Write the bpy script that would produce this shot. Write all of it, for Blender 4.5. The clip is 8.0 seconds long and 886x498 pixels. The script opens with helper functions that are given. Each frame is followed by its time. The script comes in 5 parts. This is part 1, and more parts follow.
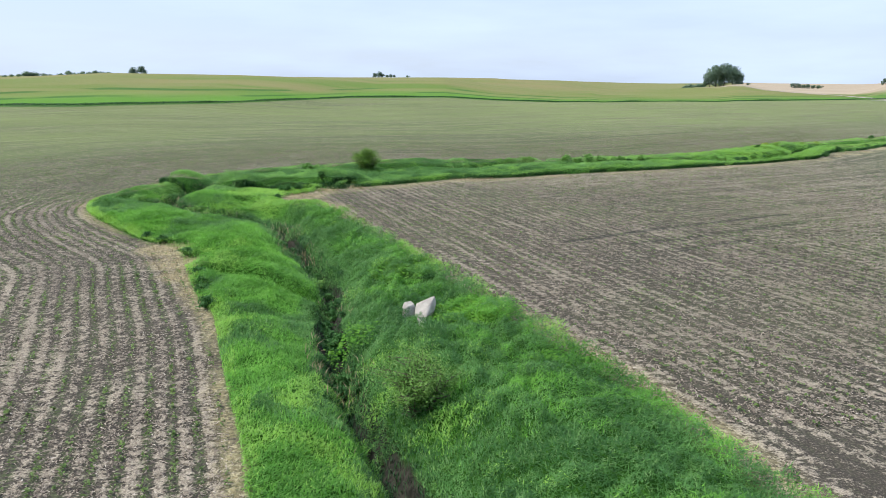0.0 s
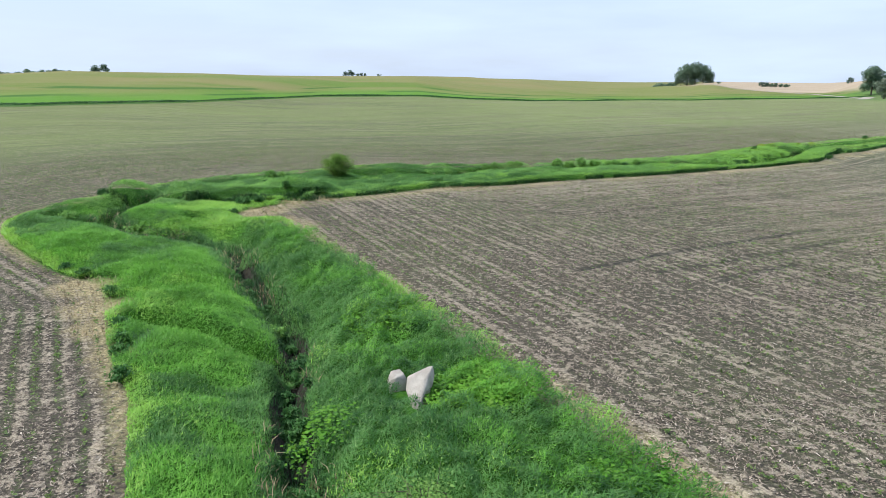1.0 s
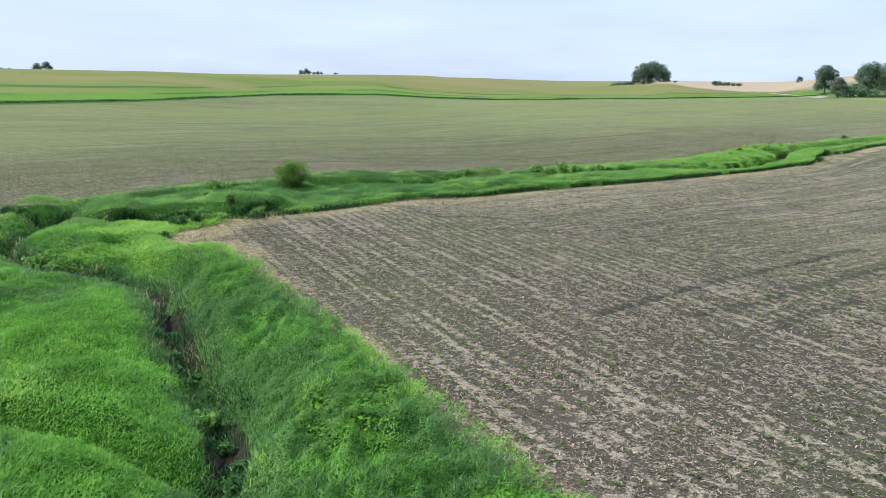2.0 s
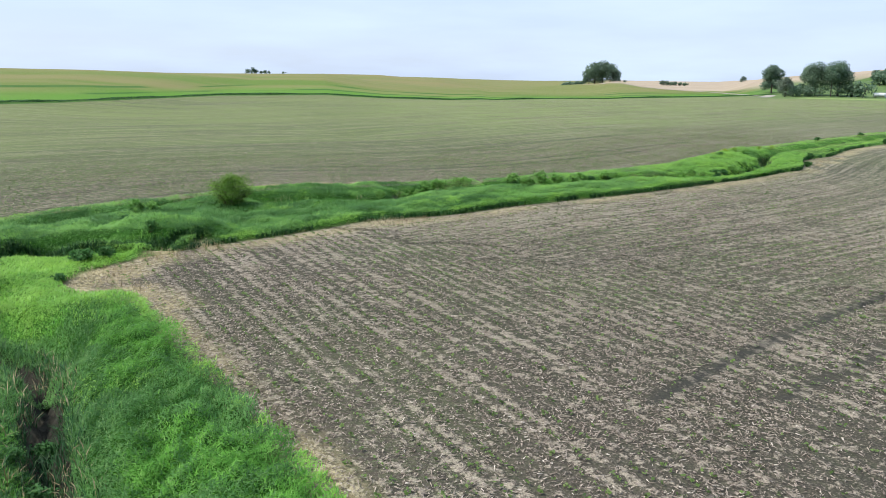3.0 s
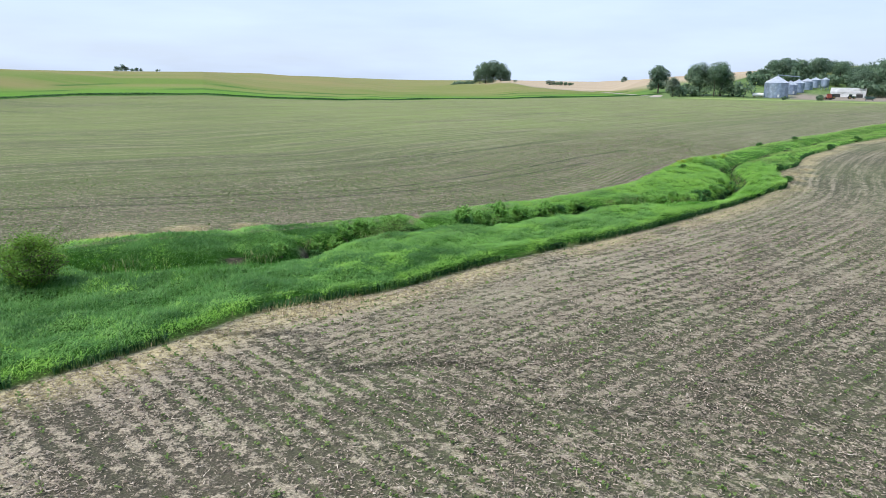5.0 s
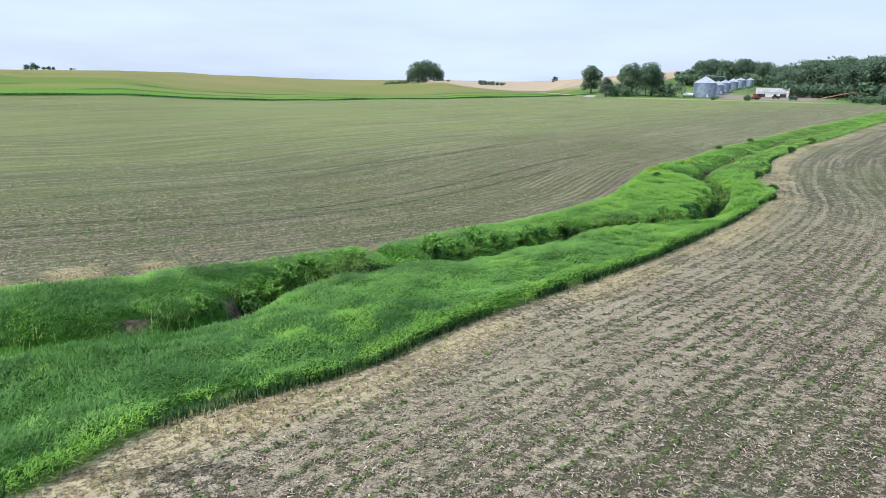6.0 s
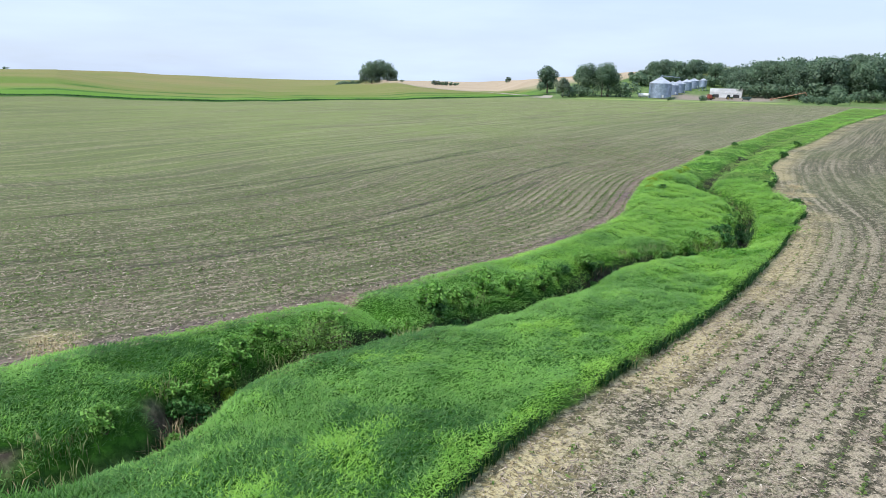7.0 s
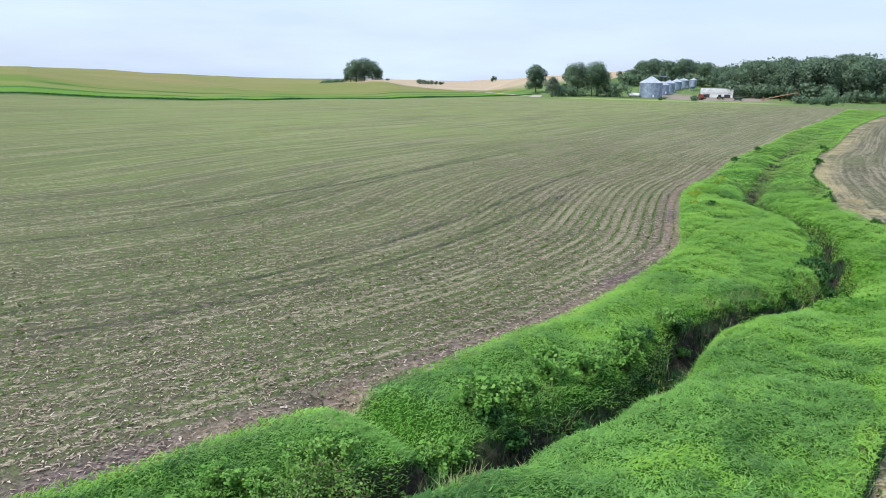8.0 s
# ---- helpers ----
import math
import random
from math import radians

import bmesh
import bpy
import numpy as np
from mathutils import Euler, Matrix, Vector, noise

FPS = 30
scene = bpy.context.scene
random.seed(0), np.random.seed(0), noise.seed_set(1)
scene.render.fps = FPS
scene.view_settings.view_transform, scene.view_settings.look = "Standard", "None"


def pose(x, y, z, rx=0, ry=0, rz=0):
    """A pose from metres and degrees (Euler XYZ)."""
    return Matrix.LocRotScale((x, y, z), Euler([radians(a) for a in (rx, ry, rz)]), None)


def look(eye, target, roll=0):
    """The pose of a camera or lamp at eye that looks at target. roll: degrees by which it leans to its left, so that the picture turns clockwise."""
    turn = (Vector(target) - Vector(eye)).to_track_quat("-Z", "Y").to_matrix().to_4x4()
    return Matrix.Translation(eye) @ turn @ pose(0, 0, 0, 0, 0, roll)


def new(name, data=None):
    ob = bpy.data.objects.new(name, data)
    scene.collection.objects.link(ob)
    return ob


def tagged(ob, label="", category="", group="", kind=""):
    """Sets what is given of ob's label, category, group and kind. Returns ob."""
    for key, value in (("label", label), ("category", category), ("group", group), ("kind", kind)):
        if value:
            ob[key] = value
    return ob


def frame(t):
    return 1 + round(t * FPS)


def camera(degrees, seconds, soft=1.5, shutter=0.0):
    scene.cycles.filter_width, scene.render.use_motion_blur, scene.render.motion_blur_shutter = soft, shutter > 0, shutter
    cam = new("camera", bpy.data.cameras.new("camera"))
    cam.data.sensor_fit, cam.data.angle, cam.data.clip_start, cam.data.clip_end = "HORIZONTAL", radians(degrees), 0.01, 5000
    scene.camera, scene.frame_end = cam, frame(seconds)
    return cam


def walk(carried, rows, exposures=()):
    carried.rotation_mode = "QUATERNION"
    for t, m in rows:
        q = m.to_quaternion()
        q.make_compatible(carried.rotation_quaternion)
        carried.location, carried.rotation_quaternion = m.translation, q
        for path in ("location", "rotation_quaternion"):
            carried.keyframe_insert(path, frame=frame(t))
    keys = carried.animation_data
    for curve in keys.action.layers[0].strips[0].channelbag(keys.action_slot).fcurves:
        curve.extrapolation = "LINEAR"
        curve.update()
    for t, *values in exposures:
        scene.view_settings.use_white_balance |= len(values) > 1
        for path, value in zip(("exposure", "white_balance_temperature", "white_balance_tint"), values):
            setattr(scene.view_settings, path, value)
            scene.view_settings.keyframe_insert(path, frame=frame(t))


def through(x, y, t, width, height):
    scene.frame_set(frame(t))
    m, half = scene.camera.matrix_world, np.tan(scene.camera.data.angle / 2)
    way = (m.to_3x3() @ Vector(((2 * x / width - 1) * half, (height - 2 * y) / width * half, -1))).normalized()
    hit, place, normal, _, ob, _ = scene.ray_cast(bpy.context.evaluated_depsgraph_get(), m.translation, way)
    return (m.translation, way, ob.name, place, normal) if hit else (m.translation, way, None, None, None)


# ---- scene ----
cam = camera(64.2, 8.0, soft=0.6)
METRES, EYE, TILT, LEAN, TURN = 82.5, 11.4, 0.0, 0.0, 0.0
ROWS = [
    (0.0, 0.0, 0.0, 0.0, 0.11, -13.55, -0.47),
    (0.5, -0.0063, 0.0548, -0.0016, -1.01, -13.59, -0.49),
    (1.0, -0.012, 0.1108, -0.003, -2.19, -13.62, -0.49),
    (1.5, -0.0169, 0.1673, -0.0046, -3.8, -13.65, -0.52),
    (3.0, -0.0247, 0.3465, -0.0075, -9.5, -13.68, -0.62),
    (3.5, -0.0245, 0.4092, -0.0078, -11.72, -13.66, -0.68),
    (4.0, -0.0225, 0.4728, -0.0087, -13.79, -13.65, -0.72),
    (4.5, -0.0185, 0.5377, -0.0089, -15.95, -13.64, -0.78),
    (6.0, 0.0064, 0.7265, -0.0108, -23.86, -13.55, -0.95),
    (6.5, 0.0191, 0.7924, -0.0112, -26.33, -13.5, -0.98),
    (7.0, 0.0346, 0.8584, -0.0123, -27.67, -13.47, -1.05),
    (7.5, 0.0527, 0.924, -0.0133, -28.51, -13.47, -1.11),
    (8.0, 0.073, 0.9884, -0.0149, -28.94, -13.52, -1.24),
]
walk(cam, [(t, pose(0, 0, EYE, TILT, LEAN, TURN) @ pose(METRES * x, METRES * y, METRES * z, 90 + pitch, roll, yaw)) for t, x, y, z, yaw, pitch, roll in ROWS])

# ---- light ----
SUN_AZ, SUN_EL = -84.0, 54.0  # degrees clockwise from +y, and above the horizon
scene.view_settings.exposure = 0.35
world = bpy.data.worlds.new("hazy_sky")
scene.world = world
world.use_nodes = True
wn, wl = world.node_tree.nodes, world.node_tree.links
sky = wn.new("ShaderNodeTexSky")
sky.sky_type = "NISHITA"
sky.sun_disc = False
sky.sun_elevation, sky.sun_rotation = radians(SUN_EL), radians(SUN_AZ % 360)
sky.air_density, sky.dust_density, sky.ozone_density = 1.0, 1.2, 1.5
geo_w = wn.new("ShaderNodeTexCoord")
stretch = wn.new("ShaderNodeMapping")
stretch.inputs["Scale"].default_value = (1.6, 1.6, 9.0)
wl.new(geo_w.outputs["Generated"], stretch.inputs["Vector"])
cloud = wn.new("ShaderNodeTexNoise")
cloud.inputs["Scale"].default_value, cloud.inputs["Detail"].default_value = 2.2, 5.0
wl.new(stretch.outputs["Vector"], cloud.inputs["Vector"])
cl_ramp = wn.new("ShaderNodeValToRGB")
cl_ramp.color_ramp.elements[0].position, cl_ramp.color_ramp.elements[0].color = 0.42, (0.68, 0.68, 0.68, 1)
cl_ramp.color_ramp.elements[1].position, cl_ramp.color_ramp.elements[1].color = 0.72, (0.97, 0.97, 0.97, 1)
wl.new(cloud.outputs["Fac"], cl_ramp.inputs["Fac"])
veil = wn.new("ShaderNodeMix")
veil.data_type = "RGBA"
veil.inputs[7].default_value = (6.05, 7.35, 9.75, 1)  # thin bright veil of high cloud
wl.new(cl_ramp.outputs["Color"], veil.inputs[0])
wl.new(sky.outputs["Color"], veil.inputs[6])
wl.new(veil.outputs[2], wn["Background"].inputs["Color"])
wn["Background"].inputs["Strength"].default_value = 0.1

sun_data = bpy.data.lights.new("sun", "SUN")
sun_data.energy, sun_data.angle, sun_data.color = 3.2, radians(2.0), (1.0, 0.95, 0.87)
sun = new("sun", sun_data)
to_sun = Vector((math.sin(radians(SUN_AZ)) * math.cos(radians(SUN_EL)), math.cos(radians(SUN_AZ)) * math.cos(radians(SUN_EL)), math.sin(radians(SUN_EL))))
sun.matrix_world = look(to_sun * 300, (0, 0, 0))


# ---- material nodes ----
class Nodes:
    """A material and short calls for its nodes."""

    def __init__(self, name):
        self.mat = bpy.data.materials.new(name)
        self.mat.use_nodes = True
        self.t = self.mat.node_tree
        self.t.nodes.remove(self.t.nodes["Principled BSDF"])
        self.out = self.t.nodes["Material Output"]

    def put(self, socket, value):
        if isinstance(value, bpy.types.NodeSocket):
            self.t.links.new(value, socket)
        elif isinstance(value, tuple) and len(value) == 3 and socket.type == "RGBA":
            socket.default_value = (*value, 1)
        else:
            socket.default_value = value

    def node(self, kind, **inputs):
        n = self.t.nodes.new(kind)
        for k, v in inputs.items():
            self.put(n.inputs[k.replace("_", " ")], v)
        return n

    def m(self, op, a, b=0.0, clamp=False):
        n = self.t.nodes.new("ShaderNodeMath")
        n.operation, n.use_clamp = op, clamp
        self.put(n.inputs[0], a)
        self.put(n.inputs[1], b)
        return n.outputs[0]

    def step(self, v, lo, hi, a=0.0, b=1.0):
        n = self.t.nodes.new("ShaderNodeMapRange")
        n.interpolation_type = "SMOOTHSTEP"
        for i, q in enumerate((v, lo, hi, a, b)):
            self.put(n.inputs[i], q)
        return n.outputs[0]

    def mix(self, f, a, b, blend="MIX"):
        n = self.t.nodes.new("ShaderNodeMix")
        n.data_type, n.blend_type = "RGBA", blend
        self.put(n.inputs[0], f)
        self.put(n.inputs[6], a)
        self.put(n.inputs[7], b)
        return n.outputs[2]

    def attr(self, name):
        n = self.t.nodes.new("ShaderNodeAttribute")
        n.attribute_name = name
        return n.outputs["Fac"]

    def place(self):
        return self.t.nodes.new("ShaderNodeNewGeometry").outputs["Position"]

    def scaled(self, vector, scale):
        n = self.t.nodes.new("ShaderNodeMapping")
        self.put(n.inputs["Vector"], vector)
        n.inputs["Scale"].default_value = scale
        return n.outputs["Vector"]

    def noise(self, scale, detail=3.0, vector=None, rough=0.55):
        n = self.node("ShaderNodeTexNoise", Scale=scale, Detail=detail, Roughness=rough)
        self.put(n.inputs["Vector"], vector if vector else self.place())
        return n.outputs["Fac"]

    def island(self):
        return self.t.nodes.new("ShaderNodeNewGeometry").outputs["Random Per Island"]

    def own(self):
        return self.t.nodes.new("ShaderNodeObjectInfo").outputs["Random"]

    def bump(self, height, strength, distance):
        return self.node("ShaderNodeBump", Strength=strength, Distance=distance, Height=height).outputs[0]

    def surface(self, color, rough=0.8, metal=0.0, normal=None, spec=0.4):
        b = self.node("ShaderNodeBsdfPrincipled", Base_Color=color, Roughness=rough, Metallic=metal)
        b.inputs["Specular IOR Level"].default_value = spec
        if normal:
            self.put(b.inputs["Normal"], normal)
        self.t.links.new(b.outputs[0], self.out.inputs["Surface"])
        return self.mat

    def leaf(self, color, through=0.35, rough=0.55, gloss=0.25):
        """Leaf tissue: reflects and lets light through."""
        b = self.node("ShaderNodeBsdfPrincipled", Base_Color=color, Roughness=rough)
        b.inputs["Specular IOR Level"].default_value = gloss
        tr = self.node("ShaderNodeBsdfTranslucent", Color=color)
        s = self.t.nodes.new("ShaderNodeMixShader")
        s.inputs[0].default_value = through
        self.t.links.new(b.outputs[0], s.inputs[1])
        self.t.links.new(tr.outputs[0], s.inputs[2])
        self.t.links.new(s.outputs[0], self.out.inputs["Surface"])
        return self.mat


def plain(name, color, rough=0.6, metal=0.0, vary=0.25, scale=1.5):
    """Painted or bare material with two scales of wear."""
    g = Nodes(name)
    a = g.noise(scale, 4)
    b = g.noise(scale * 9, 3)
    dark = tuple(c * (1 - vary) for c in color)
    light = tuple(min(1, c * (1 + vary * 0.6)) for c in color)
    col = g.mix(g.step(a, 0.35, 0.7), dark, light)
    col = g.mix(g.m("MULTIPLY", g.step(b, 0.5, 0.8), vary), col, tuple(c * 0.6 for c in color))
    return g.surface(col, g.step(b, 0.3, 0.7, rough - 0.08, rough + 0.1), metal)


def foliage(name, dark, light, yellow, big=0.25, small=2.5, through=0.35, spread=1.0, gloss=0.25):
    g = Nodes(name)
    col = g.mix(g.step(g.noise(big, 3), 0.36, 0.64), dark, light)
    col = g.mix(g.step(g.noise(small, 2), 0.45, 0.75, 0.0, 0.45), col, yellow)
    isl = g.island()
    col = g.mix(g.step(isl, 0.5, 0.0, 0.0, 0.34 * spread), col, g.mix(0.5, dark, (0.02, 0.04, 0.008)))
    # palest leaves also carry glints, mixed into their colour
    col = g.mix(g.step(isl, 0.8, 1.0, 0.0, 0.25 * spread), col, g.mix(0.35, yellow, (0.62, 0.72, 0.42)))
    return g.leaf(col, through, gloss=gloss)


# ---- plan: smooth numeric fields over the ground ----
def vnoise(x, y, scale, seed=0):
    """Value noise, 0 to 1, for arrays."""
    x, y = np.asarray(x, float) / scale + 1000.0 + seed * 17.3, np.asarray(y, float) / scale + 1000.0 - seed * 9.1
    i, j = np.floor(x).astype(np.int64), np.floor(y).astype(np.int64)
    fx, fy = x - i, y - j
    fx, fy = fx * fx * (3 - 2 * fx), fy * fy * (3 - 2 * fy)

    def h(a, b):
        n = (a * 374761393 + b * 668265263 + seed * 974634) & 0x7FFFFFFF
        n = ((n ^ (n >> 13)) * 1274126177) & 0x7FFFFFFF
        return ((n ^ (n >> 16)) & 0xFFFF) / 65535.0

    return (h(i, j) * (1 - fx) + h(i + 1, j) * fx) * (1 - fy) + (h(i, j + 1) * (1 - fx) + h(i + 1, j + 1) * fx) * fy


def sstep(v, lo, hi):
    t = np.clip((np.asarray(v, float) - lo) / (hi - lo), 0, 1)
    return t * t * (3 - 2 * t)


def curve(points, per=4):
    """A smooth line through plan points (Catmull-Rom)."""
    p = np.array(points, float)
    q = np.vstack([2 * p[0] - p[1], p, 2 * p[-1] - p[-2]])
    out = []
    for k in range(len(p) - 1):
        for t in np.arange(per) / per:
            a, b, c, d = q[k:k + 4]
            out.append(0.5 * (2 * b + (c - a) * t + (2 * a - 5 * b + 4 * c - d) * t ** 2 + (3 * b - a - 3 * c + d) * t ** 3))
    out.append(p[-1])
    return np.array(out)


def dist(line, x, y):
    """Distance from points to a line."""
    best = np.full(np.shape(x), 1e9)
    for (ax, ay), (bx, by) in zip(line[:-1], line[1:]):
        dx, dy = bx - ax, by - ay
        t = np.clip(((x - ax) * dx + (y - ay) * dy) / (dx * dx + dy * dy + 1e-9), 0, 1)
        best = np.minimum(best, (x - ax - t * dx) ** 2 + (y - ay - t * dy) ** 2)
    return np.sqrt(best)


def inside(poly, x, y):
    odd = np.zeros(np.shape(x), bool)
    for (ax, ay), (bx, by) in zip(poly, np.roll(poly, -1, 0)):
        hit = ((ay > y) != (by > y)) & (x < (bx - ax) * (y - ay) / (by - ay + 1e-12) + ax)
        odd ^= hit
    return odd


# edge of the grass strip towards the curved-row field and the far field
EDGE_N = curve([(-1.5, -40), (-3.6, 8), (-5.5, 17.5), (-8.1, 24.5), (-9.6, 28.4), (-11.3, 32.8), (-13.0, 35.5), (-15.0, 39.8), (-18.0, 46.2),
                (-21.2, 48.8), (-25.4, 53.1), (-31.0, 60.3), (-32.3, 67.2), (-30.0, 76.1), (-26.3, 84.5), (-20.5, 91.2), (-13.0, 96.0),
                (-6.5, 98.2), (0, 98.7), (5, 99.5), (13.3, 101.1), (18.9, 102.8), (25, 104.5), (32.2, 107.9), (40.5, 112.5), (47, 118.5),
                (59.8, 129.8), (73, 137.6), (92, 150), (122, 166.5), (155, 186), (230, 226), (343, 289.6)])
# edge of the strip towards the straight-row field: near leg, corner, far leg
EDGE_S1 = curve([(15.4, -40), (12.0, 8), (9.6, 17.7), (7.6, 24.1), (5.0, 29.6), (3.4, 33), (0.7, 38.8), (-2.2, 45.2), (-4.5, 50), (-7.2, 55.2), (-9.7, 60.2), (-11.3, 63.2), (-14.6, 64.9), (-15.8, 67.0)])
EDGE_S2 = curve([(-15.8, 67.0), (-14.6, 70.0), (-10.8, 73.6), (-2.5, 78.7), (1.0, 81.3), (7.5, 83.0), (14.1, 86.5), (20.4, 89.0), (30.1, 93.1),
                 (40.5, 98.5), (52.3, 105.6), (57.2, 108.5), (64.0, 117.5), (72.5, 122.9), (83, 132.0), (93.2, 138.4), (108.5, 148.1),
                 (128.7, 158.2), (197, 196), (295, 244.3), (345, 268)])
STRIP = np.vstack([EDGE_N, EDGE_S2[::-1], EDGE_S1[::-1]])
CHANNEL = curve([(1.5, 8), (-1, 18.8), (-2.1, 21.5), (-3, 23.9), (-4, 26.8), (-4.9, 29.9), (-5.9, 34.4), (-6.7, 40.4), (-9.1, 46), (-11.3, 51),
                 (-13, 55.7), (-15.8, 58.6), (-20, 60.6), (-25, 64.5), (-27, 69), (-26, 75), (-23, 82), (-19, 88), (-14, 93), (-9, 93.6),
                 (-4.8, 91.0), (-1.6, 91.0), (1.3, 91.1), (4.4, 92.1), (6.6, 94.6), (10.2, 95.9), (13.5, 96.2), (16.4, 96.6), (18.5, 97.2), (21.6, 97.6),
                 (25, 98.7), (29.8, 101.2), (36.8, 101.8), (41.8, 102.9), (46.5, 105.6), (54, 112.1), (58.4, 118.1), (63, 124.5), (75, 132.5),
                 (100, 148), (150, 176), (320, 268)])
GULLIES = [(curve([(-14.1, 40.7), (-11.2, 39.8), (-7.2, 37.8)]), 0.85, 0.75), (curve([(13.2, 101.4), (14.4, 98.8), (15.9, 95.8)]), 0.9, 0.9),
           (curve([(-21.5, 72.2), (-18, 73.3), (-14.5, 73.2)]), 0.5, 0.9), (curve([(-19, 66), (-15, 60), (-12.5, 57)]), 0.4, 1.3),
           (curve([(-27.2, 75), (-24.8, 73.8), (-22.7, 73.2)]), 0.6, 0.7), (curve([(-20.9, 72.1), (-17.6, 75.1), (-12, 74.3)]), 0.55, 0.6), (curve([(-30.2, 66), (-25.8, 66)]), 0.5, 0.7)]


def eased(line, span):
    """The line at even steps, smoothed over a span of metres."""
    run = np.concatenate([[0], np.cumsum(np.hypot(*np.diff(line, axis=0).T))])
    step = np.arange(0, run[-1], 2.0)
    p = np.stack([np.interp(step, run, line[:, k]) for k in (0, 1)], 1)
    k = max(1, int(span / 4))
    w = np.hanning(2 * k + 3)[1:-1]
    q = np.pad(p, ((k, k), (0, 0)), mode="reflect", reflect_type="odd")
    return np.stack([np.convolve(q[:, c], w / w.sum(), "valid") for c in (0, 1)], 1)


ROW_GUIDE_N, ROW_GUIDE_S = eased(EDGE_N, 14), eased(EDGE_S2, 36)
# grassed waterway at the foot of the far hill
BORDER_X = [-900, -300, -200, -136, -105, -74, -45, -13, 55, 125, 165, 220, 290, 340, 600]
BORDER_Y = [60, 165, 179, 224, 215, 248, 345, 350, 367, 412, 415, 450, 500, 525, 640]


def edge(x, y):
    """Metres inside the grass strip; negative out on the fields."""
    d = np.minimum(np.minimum(dist(EDGE_N, x, y), dist(EDGE_S1, x, y)), dist(EDGE_S2, x, y))
    return np.where(inside(STRIP, x, y), d, -d)


def beyond(x, y):
    """Metres past the waterway at the foot of the hill."""
    return (y - np.interp(x, BORDER_X, BORDER_Y)) * 0.9


AZ = [-180, -60, -40, -32, -25, -16, -8, 0, 4, 9, 11.5, 14, 17, 20, 22, 24, 27, 30, 32, 34, 37, 41, 46, 52, 60, 70, 90, 180]
HILL = [6, 13, 13.0, 9.6, 13.3, 12.8, 10.9, 12.5, 6.1, 1.7, 1.6, -3.7, -5.6, -2.0, 2.0, 1.5, 0.8, 0, 0, 0, 0, 0, 0, 0, 0, 0, 0, 2]
BACK = [12, 12, 10.0, 8.0, 7.0, 12.2, 12.1, 13.0, 12.5, 7.4, 0.2, -3.4, -5.2, -3.8, 4.7, 1.8, 0.5, 0.2, 12.5, 15.5, 16.8, 18.1, 22, 20, 18, 16, 12, 12]



# front of the higher grass north of the field corner
SCARP_X, SCARP_Y = [-34, -31, -27.2, -22.7, -17.6, -12, -9], [77.5, 76.6, 75.0, 73.4, 74.4, 74.6, 77]


def scarp(x, y):
    """1 on the higher side close behind the front, fading to the north."""
    d = y - np.interp(x, SCARP_X, SCARP_Y)
    return sstep(d, -0.35, 0.35) * (1 - sstep(d, 1.0, 6.0)) * (1 - sstep(x, -11, -8)) * sstep(x, -33, -29)


def cutbank(x, y):
    """1 along the open, wider stretch of the ditch beside the willow bush."""
    return sstep(x, -17, -13) * (1 - sstep(x, 5, 10)) * sstep(y, 87, 89.5)


def ground_z(x, y, e=None, c=None):
    x, y = np.asarray(x, float), np.asarray(y, float)
    if e is None:
        e = edge(x, y)
    if c is None:
        c = dist(CHANNEL, x, y)
    r, az = np.hypot(x, y), np.degrees(np.arctan2(x, y))
    s = beyond(x, y)
    z = np.interp(az, AZ, HILL) * sstep(s, -120, 260)
    z = z * (1 - 0.12 * sstep(r, 620, 900))
    back = np.interp(az, AZ, BACK)
    z = np.maximum(z, back * sstep(r, 560, 860))
    rf = np.hypot(x - 6, y - 81)
    fa = np.degrees(np.arctan2(x - 6, y - 81))
    z = z + sstep(fa, 36, 46) * (1.6 * sstep(rf, 500, 600) + 5.0 * sstep(rf, 625, 730))
    z = z + 7.0 * np.exp(-((x - 280) ** 2 + (y - 842) ** 2) / 85.0 ** 2)  # knoll under the lone trees
    near = 1 - sstep(r, 150, 320)
    z = z + near * 0.22 * (vnoise(x, y, 28, 3) - 0.5)
    ins = sstep(e, 0.2, 2.5)
    z = z + near * ins * (0.5 * (vnoise(x, y, 5.2, 5) - 0.42) + 0.30 * (vnoise(x, y, 1.9, 6) - 0.5))
    wide = 0.5 + 0.4 * vnoise(x, y, 9, 8) + 0.1 * sstep(y, 85, 95) + 0.45 * cutbank(x, y)
    depth = (1.15 + 0.45 * sstep(y, 85, 95)) * (1 - sstep(c, 0.35 * wide, 1.3 * wide)) + (0.75 - 0.5 * sstep(y, 84, 92)) * (1 - sstep(c, 0.8, 4.2))
    z = z - near * depth * (1 - 0.75 * sstep(x, 60, 74))
    z = z + 0.72 * scarp(x, y)
    for line, deep, w in GULLIES:
        z = z - deep * (1 - sstep(dist(line, x, y), 0.25 * w, 1.3 * w))
    return z


